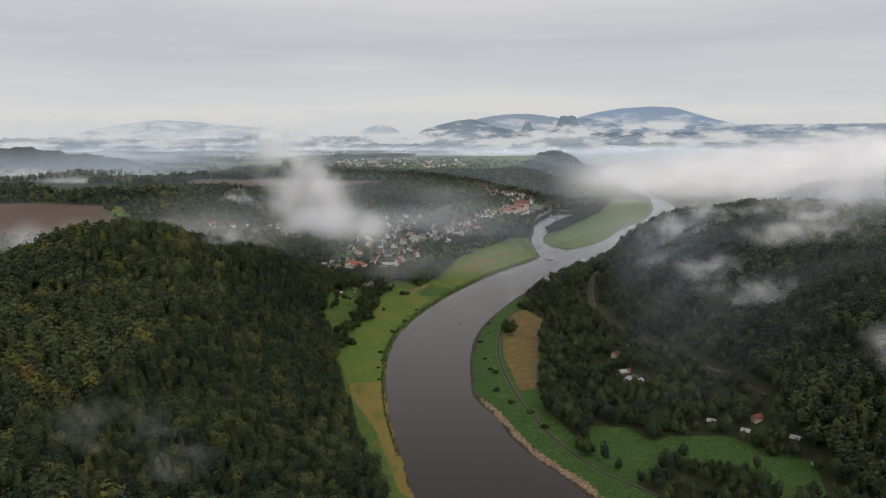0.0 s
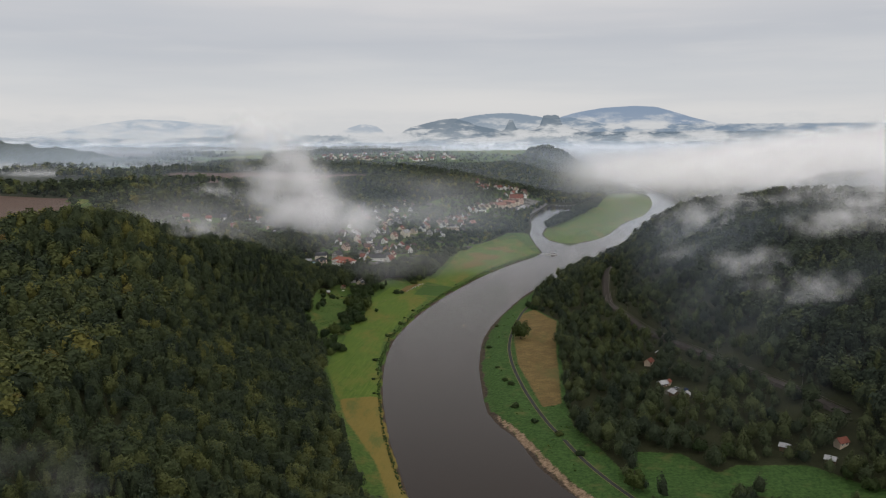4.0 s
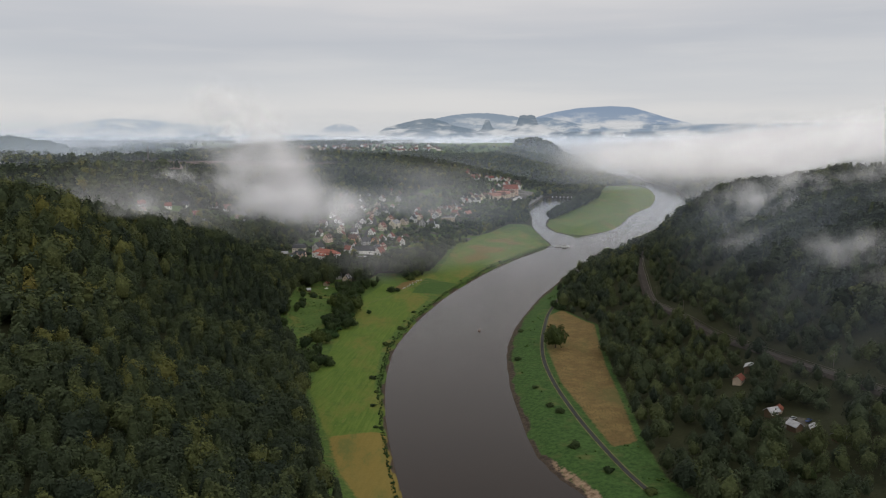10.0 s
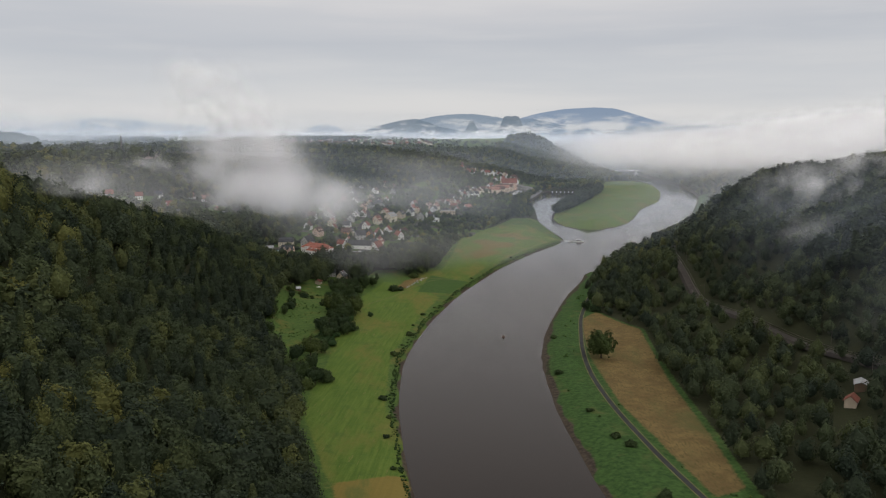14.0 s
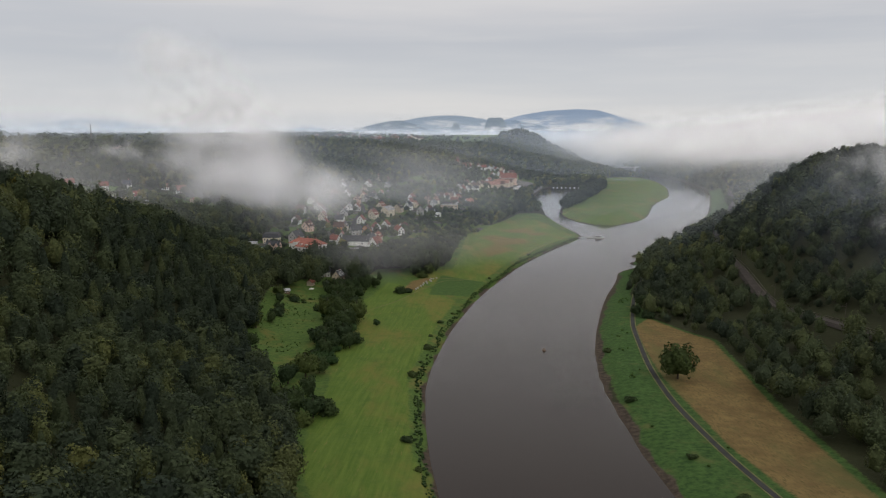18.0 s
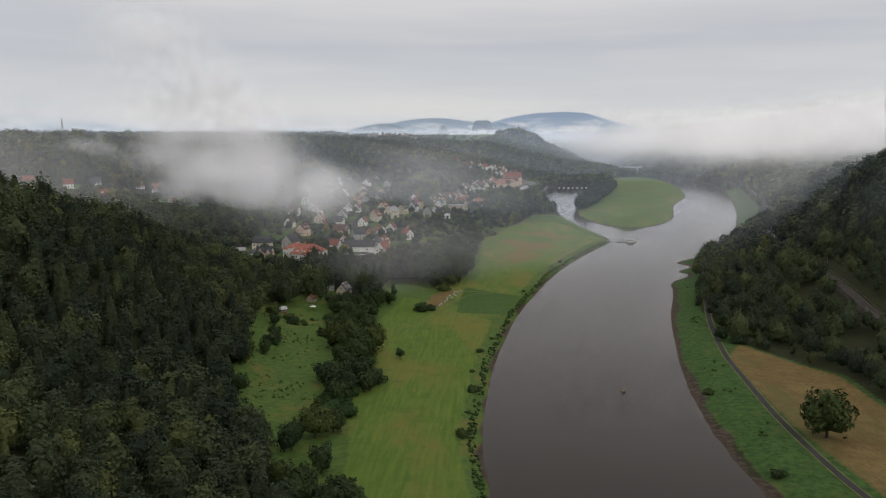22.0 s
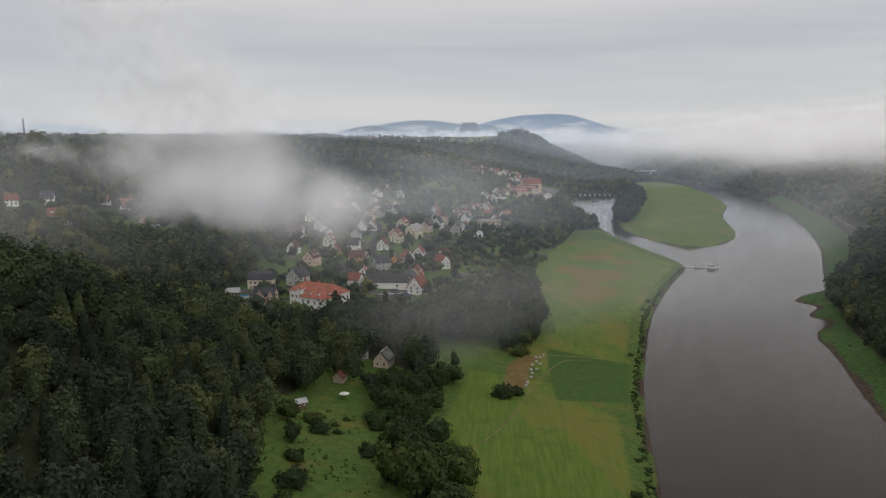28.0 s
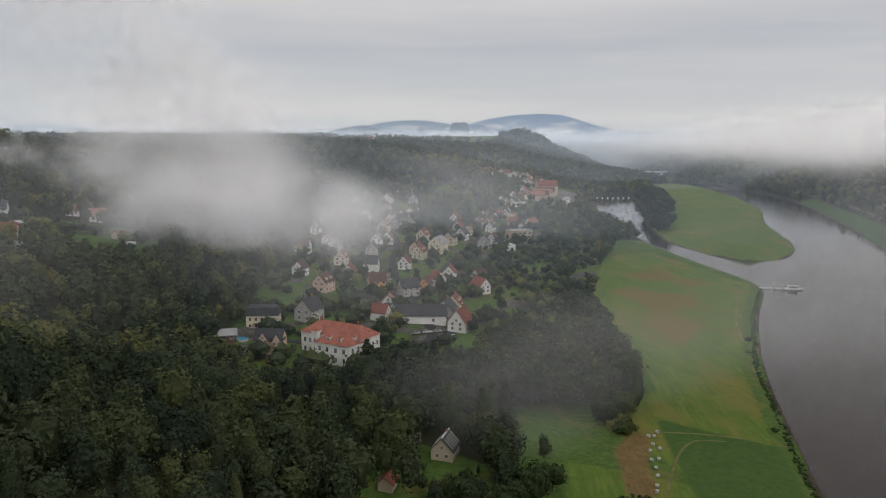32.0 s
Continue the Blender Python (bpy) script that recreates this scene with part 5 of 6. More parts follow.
M_MANOR_ROOF = tile_material("manor_tiles", (0.36, 0.125, 0.085))
manor = tagged(new("manor_house"), "large white manor house with a bright red hipped roof", "manor")
manor.matrix_basis = pose(-157.5, 1195.5, 10.2, 0, 0, -38)
for x0, x1, y0, y1, z1, rise in ((0, 32.5, 0, 14, 9.6, 4.6), (14.5, 32.5, -8.0, 6, 8.5, 4.4), (7.5, 11.0, -2.2, 3, 11.4, 1.8)):
    bm = bmesh.new()
    box(bm, x0, x1, y0, y1, -4, z1)
    block = part("wall", bm, WALLS["white"], manor)
    bm = bmesh.new()
    box(bm, x0 - 0.25, x1 + 0.25, y0 - 0.25, y1 + 0.25, z1 - 0.35, z1 - 0.02)
    part("cornice", bm, M_FRAME, block)
    bm = bmesh.new()
    hip_roof(bm, x0, x1, y0, y1, z1, rise)
    part("roof", bm, M_MANOR_ROOF, manor)
for level in range(2):
    z = 1.2 + level * 4.0
    for x in (2.2, 5.2, 13.0):
        window(manor, x, 0, z, 1.2, 1.9, 0)
    for x in (17.0, 21.0, 25.5, 29.8):
        window(manor, x, -8.0, z - 0.3, 1.25, 2.0, 0)
    window(manor, 9.5, -2.2, z + 1.2, 1.0, 1.5, 0)
    for y in (-5.5, -1.5, 2.5, 9.0, 12.0):
        window(manor, 32.5, y, z, 1.2, 1.9, 1)
    for y in (3.0, 7.0, 11.0):
        window(manor, 0, y, z, 1.2, 1.9, 3)
for x, y, f in ((31.4, -1.5, 1), (31.6, 9.0, 1), (20.5, -6.6, 0), (26.5, -6.6, 0)):
    bm = bmesh.new()
    if f:
        box(bm, x - 3.0, x, y - 0.9, y + 0.9, 9.4, 11.2)
    else:
        box(bm, x - 0.9, x + 0.9, y, y + 3.0, 9.4, 11.2)
    unit = part("dormer", bm, WALLS["white"], manor)
    bm = bmesh.new()
    if f:
        hip_roof(bm, x - 3.2, x, y - 0.9, y + 0.9, 11.0, 0.9, 0.2)
    else:
        hip_roof(bm, x - 0.9, x + 0.9, y, y + 3.2, 11.0, 0.9, 0.2)
    part("dormer_roof", bm, M_MANOR_ROOF, unit)
    window(manor, x, y, 9.6, 0.9, 1.0, f)
for x, y in ((6, 7), (16, 7.4), (26, 7)):
    bm = bmesh.new()
    box(bm, x - 0.45, x + 0.45, y - 0.4, y + 0.4, 12.0, 15.6)
    part("chimney", bm, M_CHIMNEY, manor)
bm = bmesh.new()
box(bm, 18.3, 19.7, -8.1, -7.9, -0.2, 2.4)
part("door", bm, M_DOOR, manor)

# the pale house with the dark mansard roof, and the pink villa below it
mansard = tagged(new("house"), "cream two-storey house with a dark hipped slate roof", "house", "houses of the town")
mansard.matrix_basis = pose(-177, 1230, 14.2, 0, 0, -5)
bm = bmesh.new()
box(bm, -7.5, 7.5, -5, 5, -3, 6.4)
part("wall", bm, WALLS["cream"], mansard)
bm = bmesh.new()
solid(bm, [(-8, -5.5, 6.4), (8, -5.5, 6.4), (8, 5.5, 6.4), (-8, 5.5, 6.4), (-7, -3.4, 10.0), (7, -3.4, 10.0), (7, 3.4, 10.0), (-7, 3.4, 10.0), (-5.6, 0, 11.2), (5.6, 0, 11.2)],
      [(0, 1, 5, 4), (1, 2, 6, 5), (2, 3, 7, 6), (3, 0, 4, 7), (4, 5, 9, 8), (6, 7, 8, 9), (5, 6, 9), (7, 4, 8), (3, 2, 1, 0)])
part("roof", bm, ROOFS["slate"], mansard)
for level in range(2):
    for x in (-5.6, -2.8, 0, 2.8, 5.6):
        window(mansard, x, -5, 0.9 + level * 3.0, 1.1, 1.5, 0)
    for y in (-2.5, 2.5):
        window(mansard, 7.5, y, 0.9 + level * 3.0, 1.1, 1.5, 1)
bm = bmesh.new()
box(bm, -4.0, 4.0, -6.8, -5.0, 2.7, 2.9)
for x in (-3.9, -1.3, 1.3, 3.9):
    box(bm, x - 0.1, x + 0.1, -6.7, -6.5, -1.0, 2.7)
part("balcony", bm, M_DOOR, mansard)

villa = tagged(new("villa"), "pale pink villa with cross gables and slate roofs", "villa", "houses of the town")
villa.matrix_basis = pose(-170.5, 1190, 12.8, 0, 0, -12)
for x0, x1, y0, y1, e, rise, along in ((-6, 6, -4, 4.5, 5.6, 4.0, 0), (-4.2, 0.8, -5.5, 0, 5.6, 3.6, 1), (2.4, 6.2, -5.2, 0, 5.6, 3.0, 1)):
    bm = bmesh.new()
    xm, ym = (x0 + x1) / 2, (y0 + y1) / 2
    ridge = ((x0, ym, e + rise), (x1, ym, e + rise)) if not along else ((xm, y0, e + rise), (xm, y1 + 2, e + rise))
    base = [(x0, y0, -3), (x1, y0, -3), (x1, y1, -3), (x0, y1, -3), (x0, y0, e), (x1, y0, e), (x1, y1, e), (x0, y1, e)]
    if not along:
        solid(bm, base + list(ridge), [(0, 1, 5, 4), (2, 3, 7, 6), (1, 2, 6, 9, 5), (3, 0, 4, 8, 7), (4, 5, 9, 8), (6, 7, 8, 9)])
    else:
        solid(bm, base + list(ridge), [(0, 1, 5, 8, 4), (2, 3, 7, 9, 6), (1, 2, 6, 5), (3, 0, 4, 7), (5, 6, 9, 8), (7, 4, 8, 9)])
    part("wall", bm, WALLS["pink"], villa)
    for s in (-1, 1):
        bm = bmesh.new()
        if not along:
            pts = [(x0 - 0.5, ym + s * (y1 - y0) / 2 * 1.12, e - 0.3), (x1 + 0.5, ym + s * (y1 - y0) / 2 * 1.12, e - 0.3), (x1 + 0.5, ym, e + rise + 0.25), (x0 - 0.5, ym, e + rise + 0.25)]
        else:
            pts = [(xm - s * (x1 - x0) / 2 * 1.14, y0 - 0.4, e - 0.3), (xm - s * (x1 - x0) / 2 * 1.14, y1 + 2, e - 0.3), (xm, y1 + 2, e + rise + 0.25), (xm, y0 - 0.4, e + rise + 0.25)]
        roof_slope(bm, *pts)
        part("roof", bm, ROOFS["slate"], villa)
for x, y in ((-3.0, -5.5), (-0.6, -5.5), (3.4, -5.2), (5.2, -5.2)):
    for z in (0.8, 3.6):
        window(villa, x, y, z, 0.95, 1.4, 0)
window(villa, -1.7, -5.5, 6.2, 0.9, 1.1, 0)

# the long barn and its red-roofed neighbour
HOMES["barn"] = house("long white barn with a dark slate roof", 26, 10, 4.2, 4.6, "white", "slate", 1, False, category="barn", name="barn", few=True)
settle("barn", -99, 1250, -8, 1.0)
HOMES["redgable"] = house("white gabled house with a steep red roof", 13, 9.5, 4.6, 6.4, "white", "red", 2, category="house")
settle("redgable", -80, 1238, 62, 1.0)

# the house with bare roof battens by the meadow
HOMES["battens"] = house("house with a dark roof under repair, white battens laid on it", 11, 8.5, 3.6, 4.6, "beige", "slate", 1)
bare = settle("battens", -108, 1079, 68, 0.8)
for s in (-1, 1):
    for i in range(5):
        bm = bmesh.new()
        x = -4.4 + i * 2.2
        roof_slope(bm, (x, s * 4.3, 4.2), (x + 0.28, s * 4.3, 4.2), (x + 0.28, s * 0.9, 7.9), (x, s * 0.9, 7.9), 0.12)
        part("batten", bm, M_FRAME, bare)
bm = bmesh.new()
box(bm, -5.6, 5.6, -0.2, 0.2, 8.45, 8.65)
part("ridge_board", bm, M_FRAME, bare)

# flat-roofed block, church hall and warehouses by the harbour
block = tagged(new("apartment_block"), "flat-roofed three-storey block of beige concrete", "apartment block")
block.matrix_basis = pose(17, 1544, 13.0, 0, 0, 12)
bm = bmesh.new()
box(bm, -10, 10, -7, 7, -3, 10)
part("wall", bm, WALLS["beige"], block)
bm = bmesh.new()
box(bm, -10.4, 10.4, -7.4, 7.4, 10, 10.5)
part("roof", bm, M_CONCRETE, block)
for level in range(3):
    for x in (-7.5, -2.5, 2.5, 7.5):
        window(block, x, -7, 1.0 + 3.1 * level, 2.4, 1.5, 0)
    for y in (-3.5, 3.5):
        window(block, 10, y, 1.0 + 3.1 * level, 2.0, 1.5, 1)
annex = tagged(new("hall"), "low white flat-roofed hall beside the block", "hall")
annex.matrix_basis = pose(-8, 1490, 12.8, 0, 0, 12)
bm = bmesh.new()
box(bm, -9, 9, -5, 5, -3, 4.4)
part("wall", bm, WALLS["white"], annex)
bm = bmesh.new()
box(bm, -9.3, 9.3, -5.3, 5.3, 4.4, 4.8)
part("roof", bm, M_METAL, annex)
for x in (-6, -2, 2, 6):
    window(annex, x, -5, 1.0, 2.2, 1.6, 0)
HOMES["bighouse"] = house("large old house with a steep red roof by the harbour", 34, 15, 13, 9, "pink", "red", 4, category="mill", name="mill")
settle("bighouse", 190, 2125, 8)
for i, (x, y) in enumerate(((178, 2085), (166, 2055), (152, 2022), (138, 1992))):
    key = "works%d" % i
    HOMES[key] = house("long brick warehouse with a brown gable roof", 30, 17, 7.5, 5.5, "beige", "rose" if i % 2 else "brown", 1, False, few=True, category="warehouse", name="warehouse")
    settle(key, x, y, -20 + 4 * i, 1.0, "warehouses at the harbour")
HOMES["quayhall"] = house("long white hall with a pale metal roof", 36, 12, 5.5, 2.6, "white", "pale", 1, False, few=True, category="hall", name="hall")
settle("quayhall", 193, 2020, 70)

# ---- small things ----
def car_kind(color_name, color):
    paint = Mat("paint_" + color_name)
    paint.done(color, 0.25, spec=0.5)
    top = tagged(new("car"), "parked %s car on the yard" % color_name, "car", "parked cars")
    bm = bmesh.new()
    solid(bm, [(x, y, z) for y in (-0.86, 0.86) for x, z in ((-2.1, 0.35), (2.1, 0.35), (2.1, 0.8), (1.2, 0.92), (-2.0, 0.95), (-2.1, 0.7))],
          [(0, 1, 2, 3, 4, 5), (11, 10, 9, 8, 7, 6), (0, 6, 7, 1), (1, 7, 8, 2), (2, 8, 9, 3), (3, 9, 10, 4), (4, 10, 11, 5), (5, 11, 6, 0)])
    body = part("body", bm, paint.m, top)
    bm = bmesh.new()
    solid(bm, [(1.1, -0.8, 0.9), (0.35, -0.66, 1.42), (-1.3, -0.66, 1.42), (-1.95, -0.8, 0.93), (1.1, 0.8, 0.9), (0.35, 0.66, 1.42), (-1.3, 0.66, 1.42), (-1.95, 0.8, 0.93)],
          [(0, 1, 2, 3), (7, 6, 5, 4), (0, 4, 5, 1), (1, 5, 6, 2), (2, 6, 7, 3)])
    part("windows", bm, M_PANE, body)
    bm = bmesh.new()
    box(bm, -1.25, 0.3, -0.64, 0.64, 1.41, 1.46)
    part("roof", bm, paint.m, body)
    for x in (-1.35, 1.3):
        for y in (-0.8, 0.8):
            bm = bmesh.new()
            bmesh.ops.create_cone(bm, cap_ends=True, segments=14, radius1=0.33, radius2=0.33, depth=0.22, matrix=pose(x, y, 0.33, 90, 0, 0))
            part("wheel", bm, M_ASPHALT, top)
    return top


cars = [car_kind("white", (0.7, 0.7, 0.7)), car_kind("silver", (0.4, 0.41, 0.42)), car_kind("blue", (0.04, 0.07, 0.2))]
spots = [(-98, 1229, 5), (-93, 1231, 8), (-88, 1228, 15), (-86, 1222, 80), (-104, 1226, 5), (-101, 1386, 70), (-96, 1420, 65), (-70, 1330, 30), (-60, 1433, 60), (-112, 1300, 80), (152, 648, 30), (157, 642, 40), (-40, 1352, 20), (20, 1560, 10)]
for i, (x, y, a) in enumerate(spots):
    m = pose(x, y, zat(x, y) + 0.3, 0, 0, a)
    if i < 3:
        cars[i].matrix_basis = m
    else:
        copy_thing(cars[i % 3], m)

caravan = tagged(new("caravan"), "white camping caravan parked among trees", "caravan")
caravan.matrix_basis = pose(222, 468, zat(222, 468), 0, 0, 120)
bm = bmesh.new()
box(bm, -3.2, 3.2, -1.2, 1.2, 0.45, 2.8)
bmesh.ops.bevel(bm, geom=bm.edges[:], offset=0.35, segments=3, affect="EDGES")
part("body", bm, M_FRAME, caravan)
for x in (-1.6, 1.4):
    bm = bmesh.new()
    box(bm, x - 0.6, x + 0.6, -1.24, -1.18, 1.4, 2.1)
    part("window", bm, M_PANE, caravan)
for y in (-1.1, 1.1):
    bm = bmesh.new()
    bmesh.ops.create_cone(bm, cap_ends=True, segments=14, radius1=0.36, radius2=0.36, depth=0.2, matrix=pose(0, y, 0.36, 90, 0, 0))
    part("wheel", bm, M_ASPHALT, caravan)

# landing stage and ferry boat at the harbour mouth
stage = tagged(new("landing_stage"), "small grey floating landing stage on the bank", "pier")
stage.matrix_basis = pose(160, 1362, 0, 0, 0, -18)
bm = bmesh.new()
box(bm, -2, 9, -2.2, 2.2, -0.3, 0.7)
part("pontoon", bm, M_CONCRETE, stage)
bm = bmesh.new()
box(bm, -13, -2, -0.8, 0.8, 0.55, 0.8)
part("gangway", bm, M_METAL, stage)
for x in (-1, 8):
    bm = bmesh.new()
    bmesh.ops.create_cone(bm, cap_ends=True, segments=10, radius1=0.22, radius2=0.22, depth=5, matrix=Matrix.Translation((x, 2.0, 1.5)))
    part("post", bm, M_STEEL, stage)
ferry = tagged(new("ferry_boat"), "small white ferry boat moored at the landing stage", "boat")
ferry.matrix_basis = pose(171, 1359, 0.1, 0, 0, -18)
bm = bmesh.new()
solid(bm, [(-5.5, -1.7, 0.9), (4, -1.7, 0.9), (6.5, 0, 1.1), (4, 1.7, 0.9), (-5.5, 1.7, 0.9), (-5, -1.2, -0.5), (3.6, -1.2, -0.5), (5.4, 0, -0.5), (3.6, 1.2, -0.5), (-5, 1.2, -0.5)],
      [(0, 1, 2, 3, 4), (9, 8, 7, 6, 5), (0, 5, 6, 1), (1, 6, 7, 2), (2, 7, 8, 3), (3, 8, 9, 4), (4, 9, 5, 0)])
part("hull", bm, WALLS["white"], ferry)
bm = bmesh.new()
box(bm, -3.5, 2.5, -1.3, 1.3, 0.85, 2.7)
cabin = part("cabin", bm, M_FRAME, ferry)
bm = bmesh.new()
box(bm, -3.2, 2.2, -1.34, 1.34, 1.6, 2.3)
part("windows", bm, M_PANE, cabin)
bm = bmesh.new()
box(bm, -3.9, 2.9, -1.5, 1.5, 2.7, 2.85)
part("roof", bm, M_METAL, ferry)

buoy = tagged(new("buoy"), "small dark river buoy floating in midstream", "buoy")
buoy.matrix_basis = pose(12, 891, 0)
bm = bmesh.new()
bmesh.ops.create_cone(bm, cap_ends=True, segments=14, radius1=0.95, radius2=0.95, depth=0.8, matrix=Matrix.Translation((0, 0, 0.15)))
part("float", bm, WALLS["timber"], buoy)
bm = bmesh.new()
bmesh.ops.create_cone(bm, cap_ends=True, segments=12, radius1=0.5, radius2=0.12, depth=1.2, matrix=Matrix.Translation((0, 0, 1.1)))
part("topmark", bm, M_STEEL, buoy)

for i in range(12):
    s = i / 11
    x, y = -49 + 17 * s + random.uniform(-1.4, 1.4), 1055 + 45 * s + random.uniform(-3, 3)
    bm = bmesh.new()
    bmesh.ops.create_cone(bm, cap_ends=True, segments=14, radius1=0.58, radius2=0.58, depth=1.1, matrix=pose(0, 0, 0.54, 90, 0, 0))
    bmesh.ops.bevel(bm, geom=bm.edges[:], offset=0.08, segments=2, affect="EDGES")
    bale = part("wrapped_bale", bm, WALLS["grey"])
    bale.matrix_basis = pose(x, y, zat(x, y), 0, 0, random.uniform(0, 180))
    tagged(bale, "round hay bale in pale wrapping on grass", "bale", "wrapped bales by the track")

parasol = tagged(new("parasol"), "white garden parasol standing on the lawn", "parasol")
parasol.matrix_basis = pose(-125, 1038, zat(-125, 1038))
bm = bmesh.new()
bmesh.ops.create_cone(bm, cap_ends=True, segments=8, radius1=2.1, radius2=0.05, depth=0.8, matrix=Matrix.Translation((0, 0, 2.9)))
part("canopy", bm, M_FRAME, parasol)
bm = bmesh.new()
bmesh.ops.create_cone(bm, cap_ends=True, segments=8, radius1=0.04, radius2=0.04, depth=2.6, matrix=Matrix.Translation((0, 0, 1.3)))
part("pole", bm, M_STEEL, parasol)

pool = tagged(new("swimming_pool"), "round blue garden pool beside the villa", "pool")
pool.matrix_basis = pose(-184, 1203, zat(-184, 1203))
bm = bmesh.new()
bmesh.ops.create_cone(bm, cap_ends=True, segments=24, radius1=2.6, radius2=2.6, depth=1.2, matrix=Matrix.Translation((0, 0, 0.5)))
part("wall", bm, M_METAL, pool)
bm = bmesh.new()
bmesh.ops.create_cone(bm, cap_ends=True, segments=24, radius1=2.45, radius2=2.45, depth=0.1, matrix=Matrix.Translation((0, 0, 1.08)))
part("water", bm, Mat("pool_water").done((0.03, 0.28, 0.45), 0.1, spec=0.5), pool)

# lattice mast on the plateau
tower = tagged(new("radio_mast"), "tall thin lattice radio mast on the wooded plateau", "mast")
tower.matrix_basis = pose(-561, 1890, zat(-561, 1890))
for i in range(4):
    sx, sy = (-1 if i % 2 else 1), (-1 if i // 2 else 1)
    bm = bmesh.new()
    a, b = Vector((sx * 1.4, sy * 1.4, -1)), Vector((sx * 0.35, sy * 0.35, 38))
    bmesh.ops.create_cone(bm, cap_ends=True, segments=6, radius1=0.28, radius2=0.2, depth=(b - a).length, matrix=Matrix.Translation((a + b) / 2) @ (b - a).to_track_quat("Z", "Y").to_matrix().to_4x4())
    part("leg", bm, M_STEEL, tower)
for z in range(3, 38, 5):
    w = 1.4 - z * 0.0275
    bm = bmesh.new()
    box(bm, -w, w, -w, -w + 0.15, z, z + 0.18)
    box(bm, -w, w, w - 0.15, w, z, z + 0.18)
    box(bm, -w, -w + 0.15, -w, w, z, z + 0.18)
    box(bm, w - 0.15, w, -w, w, z, z + 0.18)
    part("brace", bm, M_STEEL, tower)

# the far road bridge
bridge = tagged(new("bridge"), "low pale road bridge crossing the far river", "bridge")
bridge.matrix_basis = pose(640, 2960, 0, 0, 0, 8)
bm = bmesh.new()
box(bm, -150, 150, -5, 5, 12.5, 14.5)
part("deck", bm, M_CONCRETE, bridge)
for x in (-90, -30, 30, 90):
    bm = bmesh.new()
    box(bm, x - 2.5, x + 2.5, -4, 4, -3, 12.5)
    part("pier", bm, M_CONCRETE, bridge)
for y in (-4.8, 4.8):
    bm = bmesh.new()
    box(bm, -150, 150, y - 0.15, y + 0.15, 14.5, 15.6)
    part("railing", bm, M_METAL, bridge)

# moored boats in the harbour basin
for i in range(9):
    x, y = 305 + 9 * i, 2215 - 1.5 * i
    boat = tagged(new("boat"), "small white boat moored in the harbour basin", "boat", "moored boats")
    boat.matrix_basis = pose(x, y, 0.1, 0, 0, 80 + 6 * (i % 3)) @ Matrix.Diagonal((0.6, 0.6, 0.6, 1))
    for o in ferry.children:
        if o.name.startswith(("hull", "cabin")):
            q = new("hull" if o.name.startswith("hull") else "cabin", o.data)
            q.parent = boat

# ---- trees among the houses ----
taken = np.array(HOUSE_AT + [(-145, 1185), (-150, 1180), (-135, 1182), (-130, 1190), (-150, 1195), (-177, 1230), (-170, 1190), (17, 1544), (-8, 1490), (-95, 1228)], float)
lanes = [np.array(s, float) for s in STREETS]


def free(x, y, room):
    d = np.min(np.hypot(taken[None, :, 0] - x[:, None], taken[None, :, 1] - y[:, None]), 1)
    k = d > room
    for s in lanes:
        k &= from_line(s, x, y) > 5
    return k & (signed(RIVER, x, y) < -6)


n_tree = 0
for poly, gap, chance in ((TOWN, 15, 0.5), (UPPER_GARDENS, 15, 0.45)):
    q = np.array(poly, float)
    x, y = np.meshgrid(np.arange(q[:, 0].min(), q[:, 0].max(), float(gap)), np.arange(q[:, 1].min(), min(1800, q[:, 1].max()), float(gap)))
    x, y = (x + rng.uniform(-5, 5, x.shape)).ravel(), (y + rng.uniform(-5, 5, y.shape)).ravel()
    k = (signed(poly, x, y) > 2) & free(x, y, 9.5) & (rng.random(len(x)) < chance)
    k &= ~((x > -75) & (x < 10) & (y > 1375) & (y < 1480) & (rng.random(len(x)) < 0.75))
    for a, b in zip(x[k], y[k]):
        if n_tree < 150:
            tree(int(rng.choice([1, 1, 3, 3, 5, 5, 4])), a, b, float(rng.uniform(0.5, 0.85)), "garden trees of the town")
            n_tree += 1
q = np.concatenate([rng.uniform((-210, 1160), (140, 1800), (3500, 2)), rng.uniform((-420, 1165), (-210, 1375), (900, 2))])
k = ((signed(TOWN, q[:, 0], q[:, 1]) > 0) | (signed(UPPER_GARDENS, q[:, 0], q[:, 1]) > 0)) & free(q[:, 0], q[:, 1], 7.5) & (wobble(q[:, 0], q[:, 1], 17, 9) > -0.45)
q = q[k]
wood("garden_greenery", q[:, 0], q[:, 1], rng.uniform(2.5, 10.0, len(q)), [crown_form("bush", 1, 40, 0.09, 31), crown_form("round", 1, 46, 0.085, 32)], (3, 2), M_FOREST, "hedges, shrubs and small trees between the houses")
x, y = np.meshgrid(np.arange(0, 300, 11.0), np.arange(1780, 2400, 11.0))
x, y = (x + rng.uniform(-4, 4, x.shape)).ravel(), (y + rng.uniform(-4, 4, y.shape)).ravel()
k = (signed(TOWN, x, y) > 0) & free(x, y, 10) & (signed(HARBOUR_YARD, x, y) < 0) & (rng.random(len(x)) < 0.6)
wood("trees_by_harbour", x[k], y[k], rng.uniform(7, 13, k.sum()), FAR, (4, 4, 2, 1), M_FOREST, "green trees between the houses at the harbour")
x, y = rng.uniform(-520, 330, 620), rng.uniform(2520, 3400, 620)
k = (signed(UPLAND, x, y) > 0) & free(x, y, 11)
for q in UPLAND_FIELDS:
    k &= signed(q, x, y) < 0
wood("upland_trees", x[k], y[k], rng.uniform(7, 13, k.sum()), FAR, (4, 4, 2, 1), M_FOREST, "scattered trees between upland fields and houses")

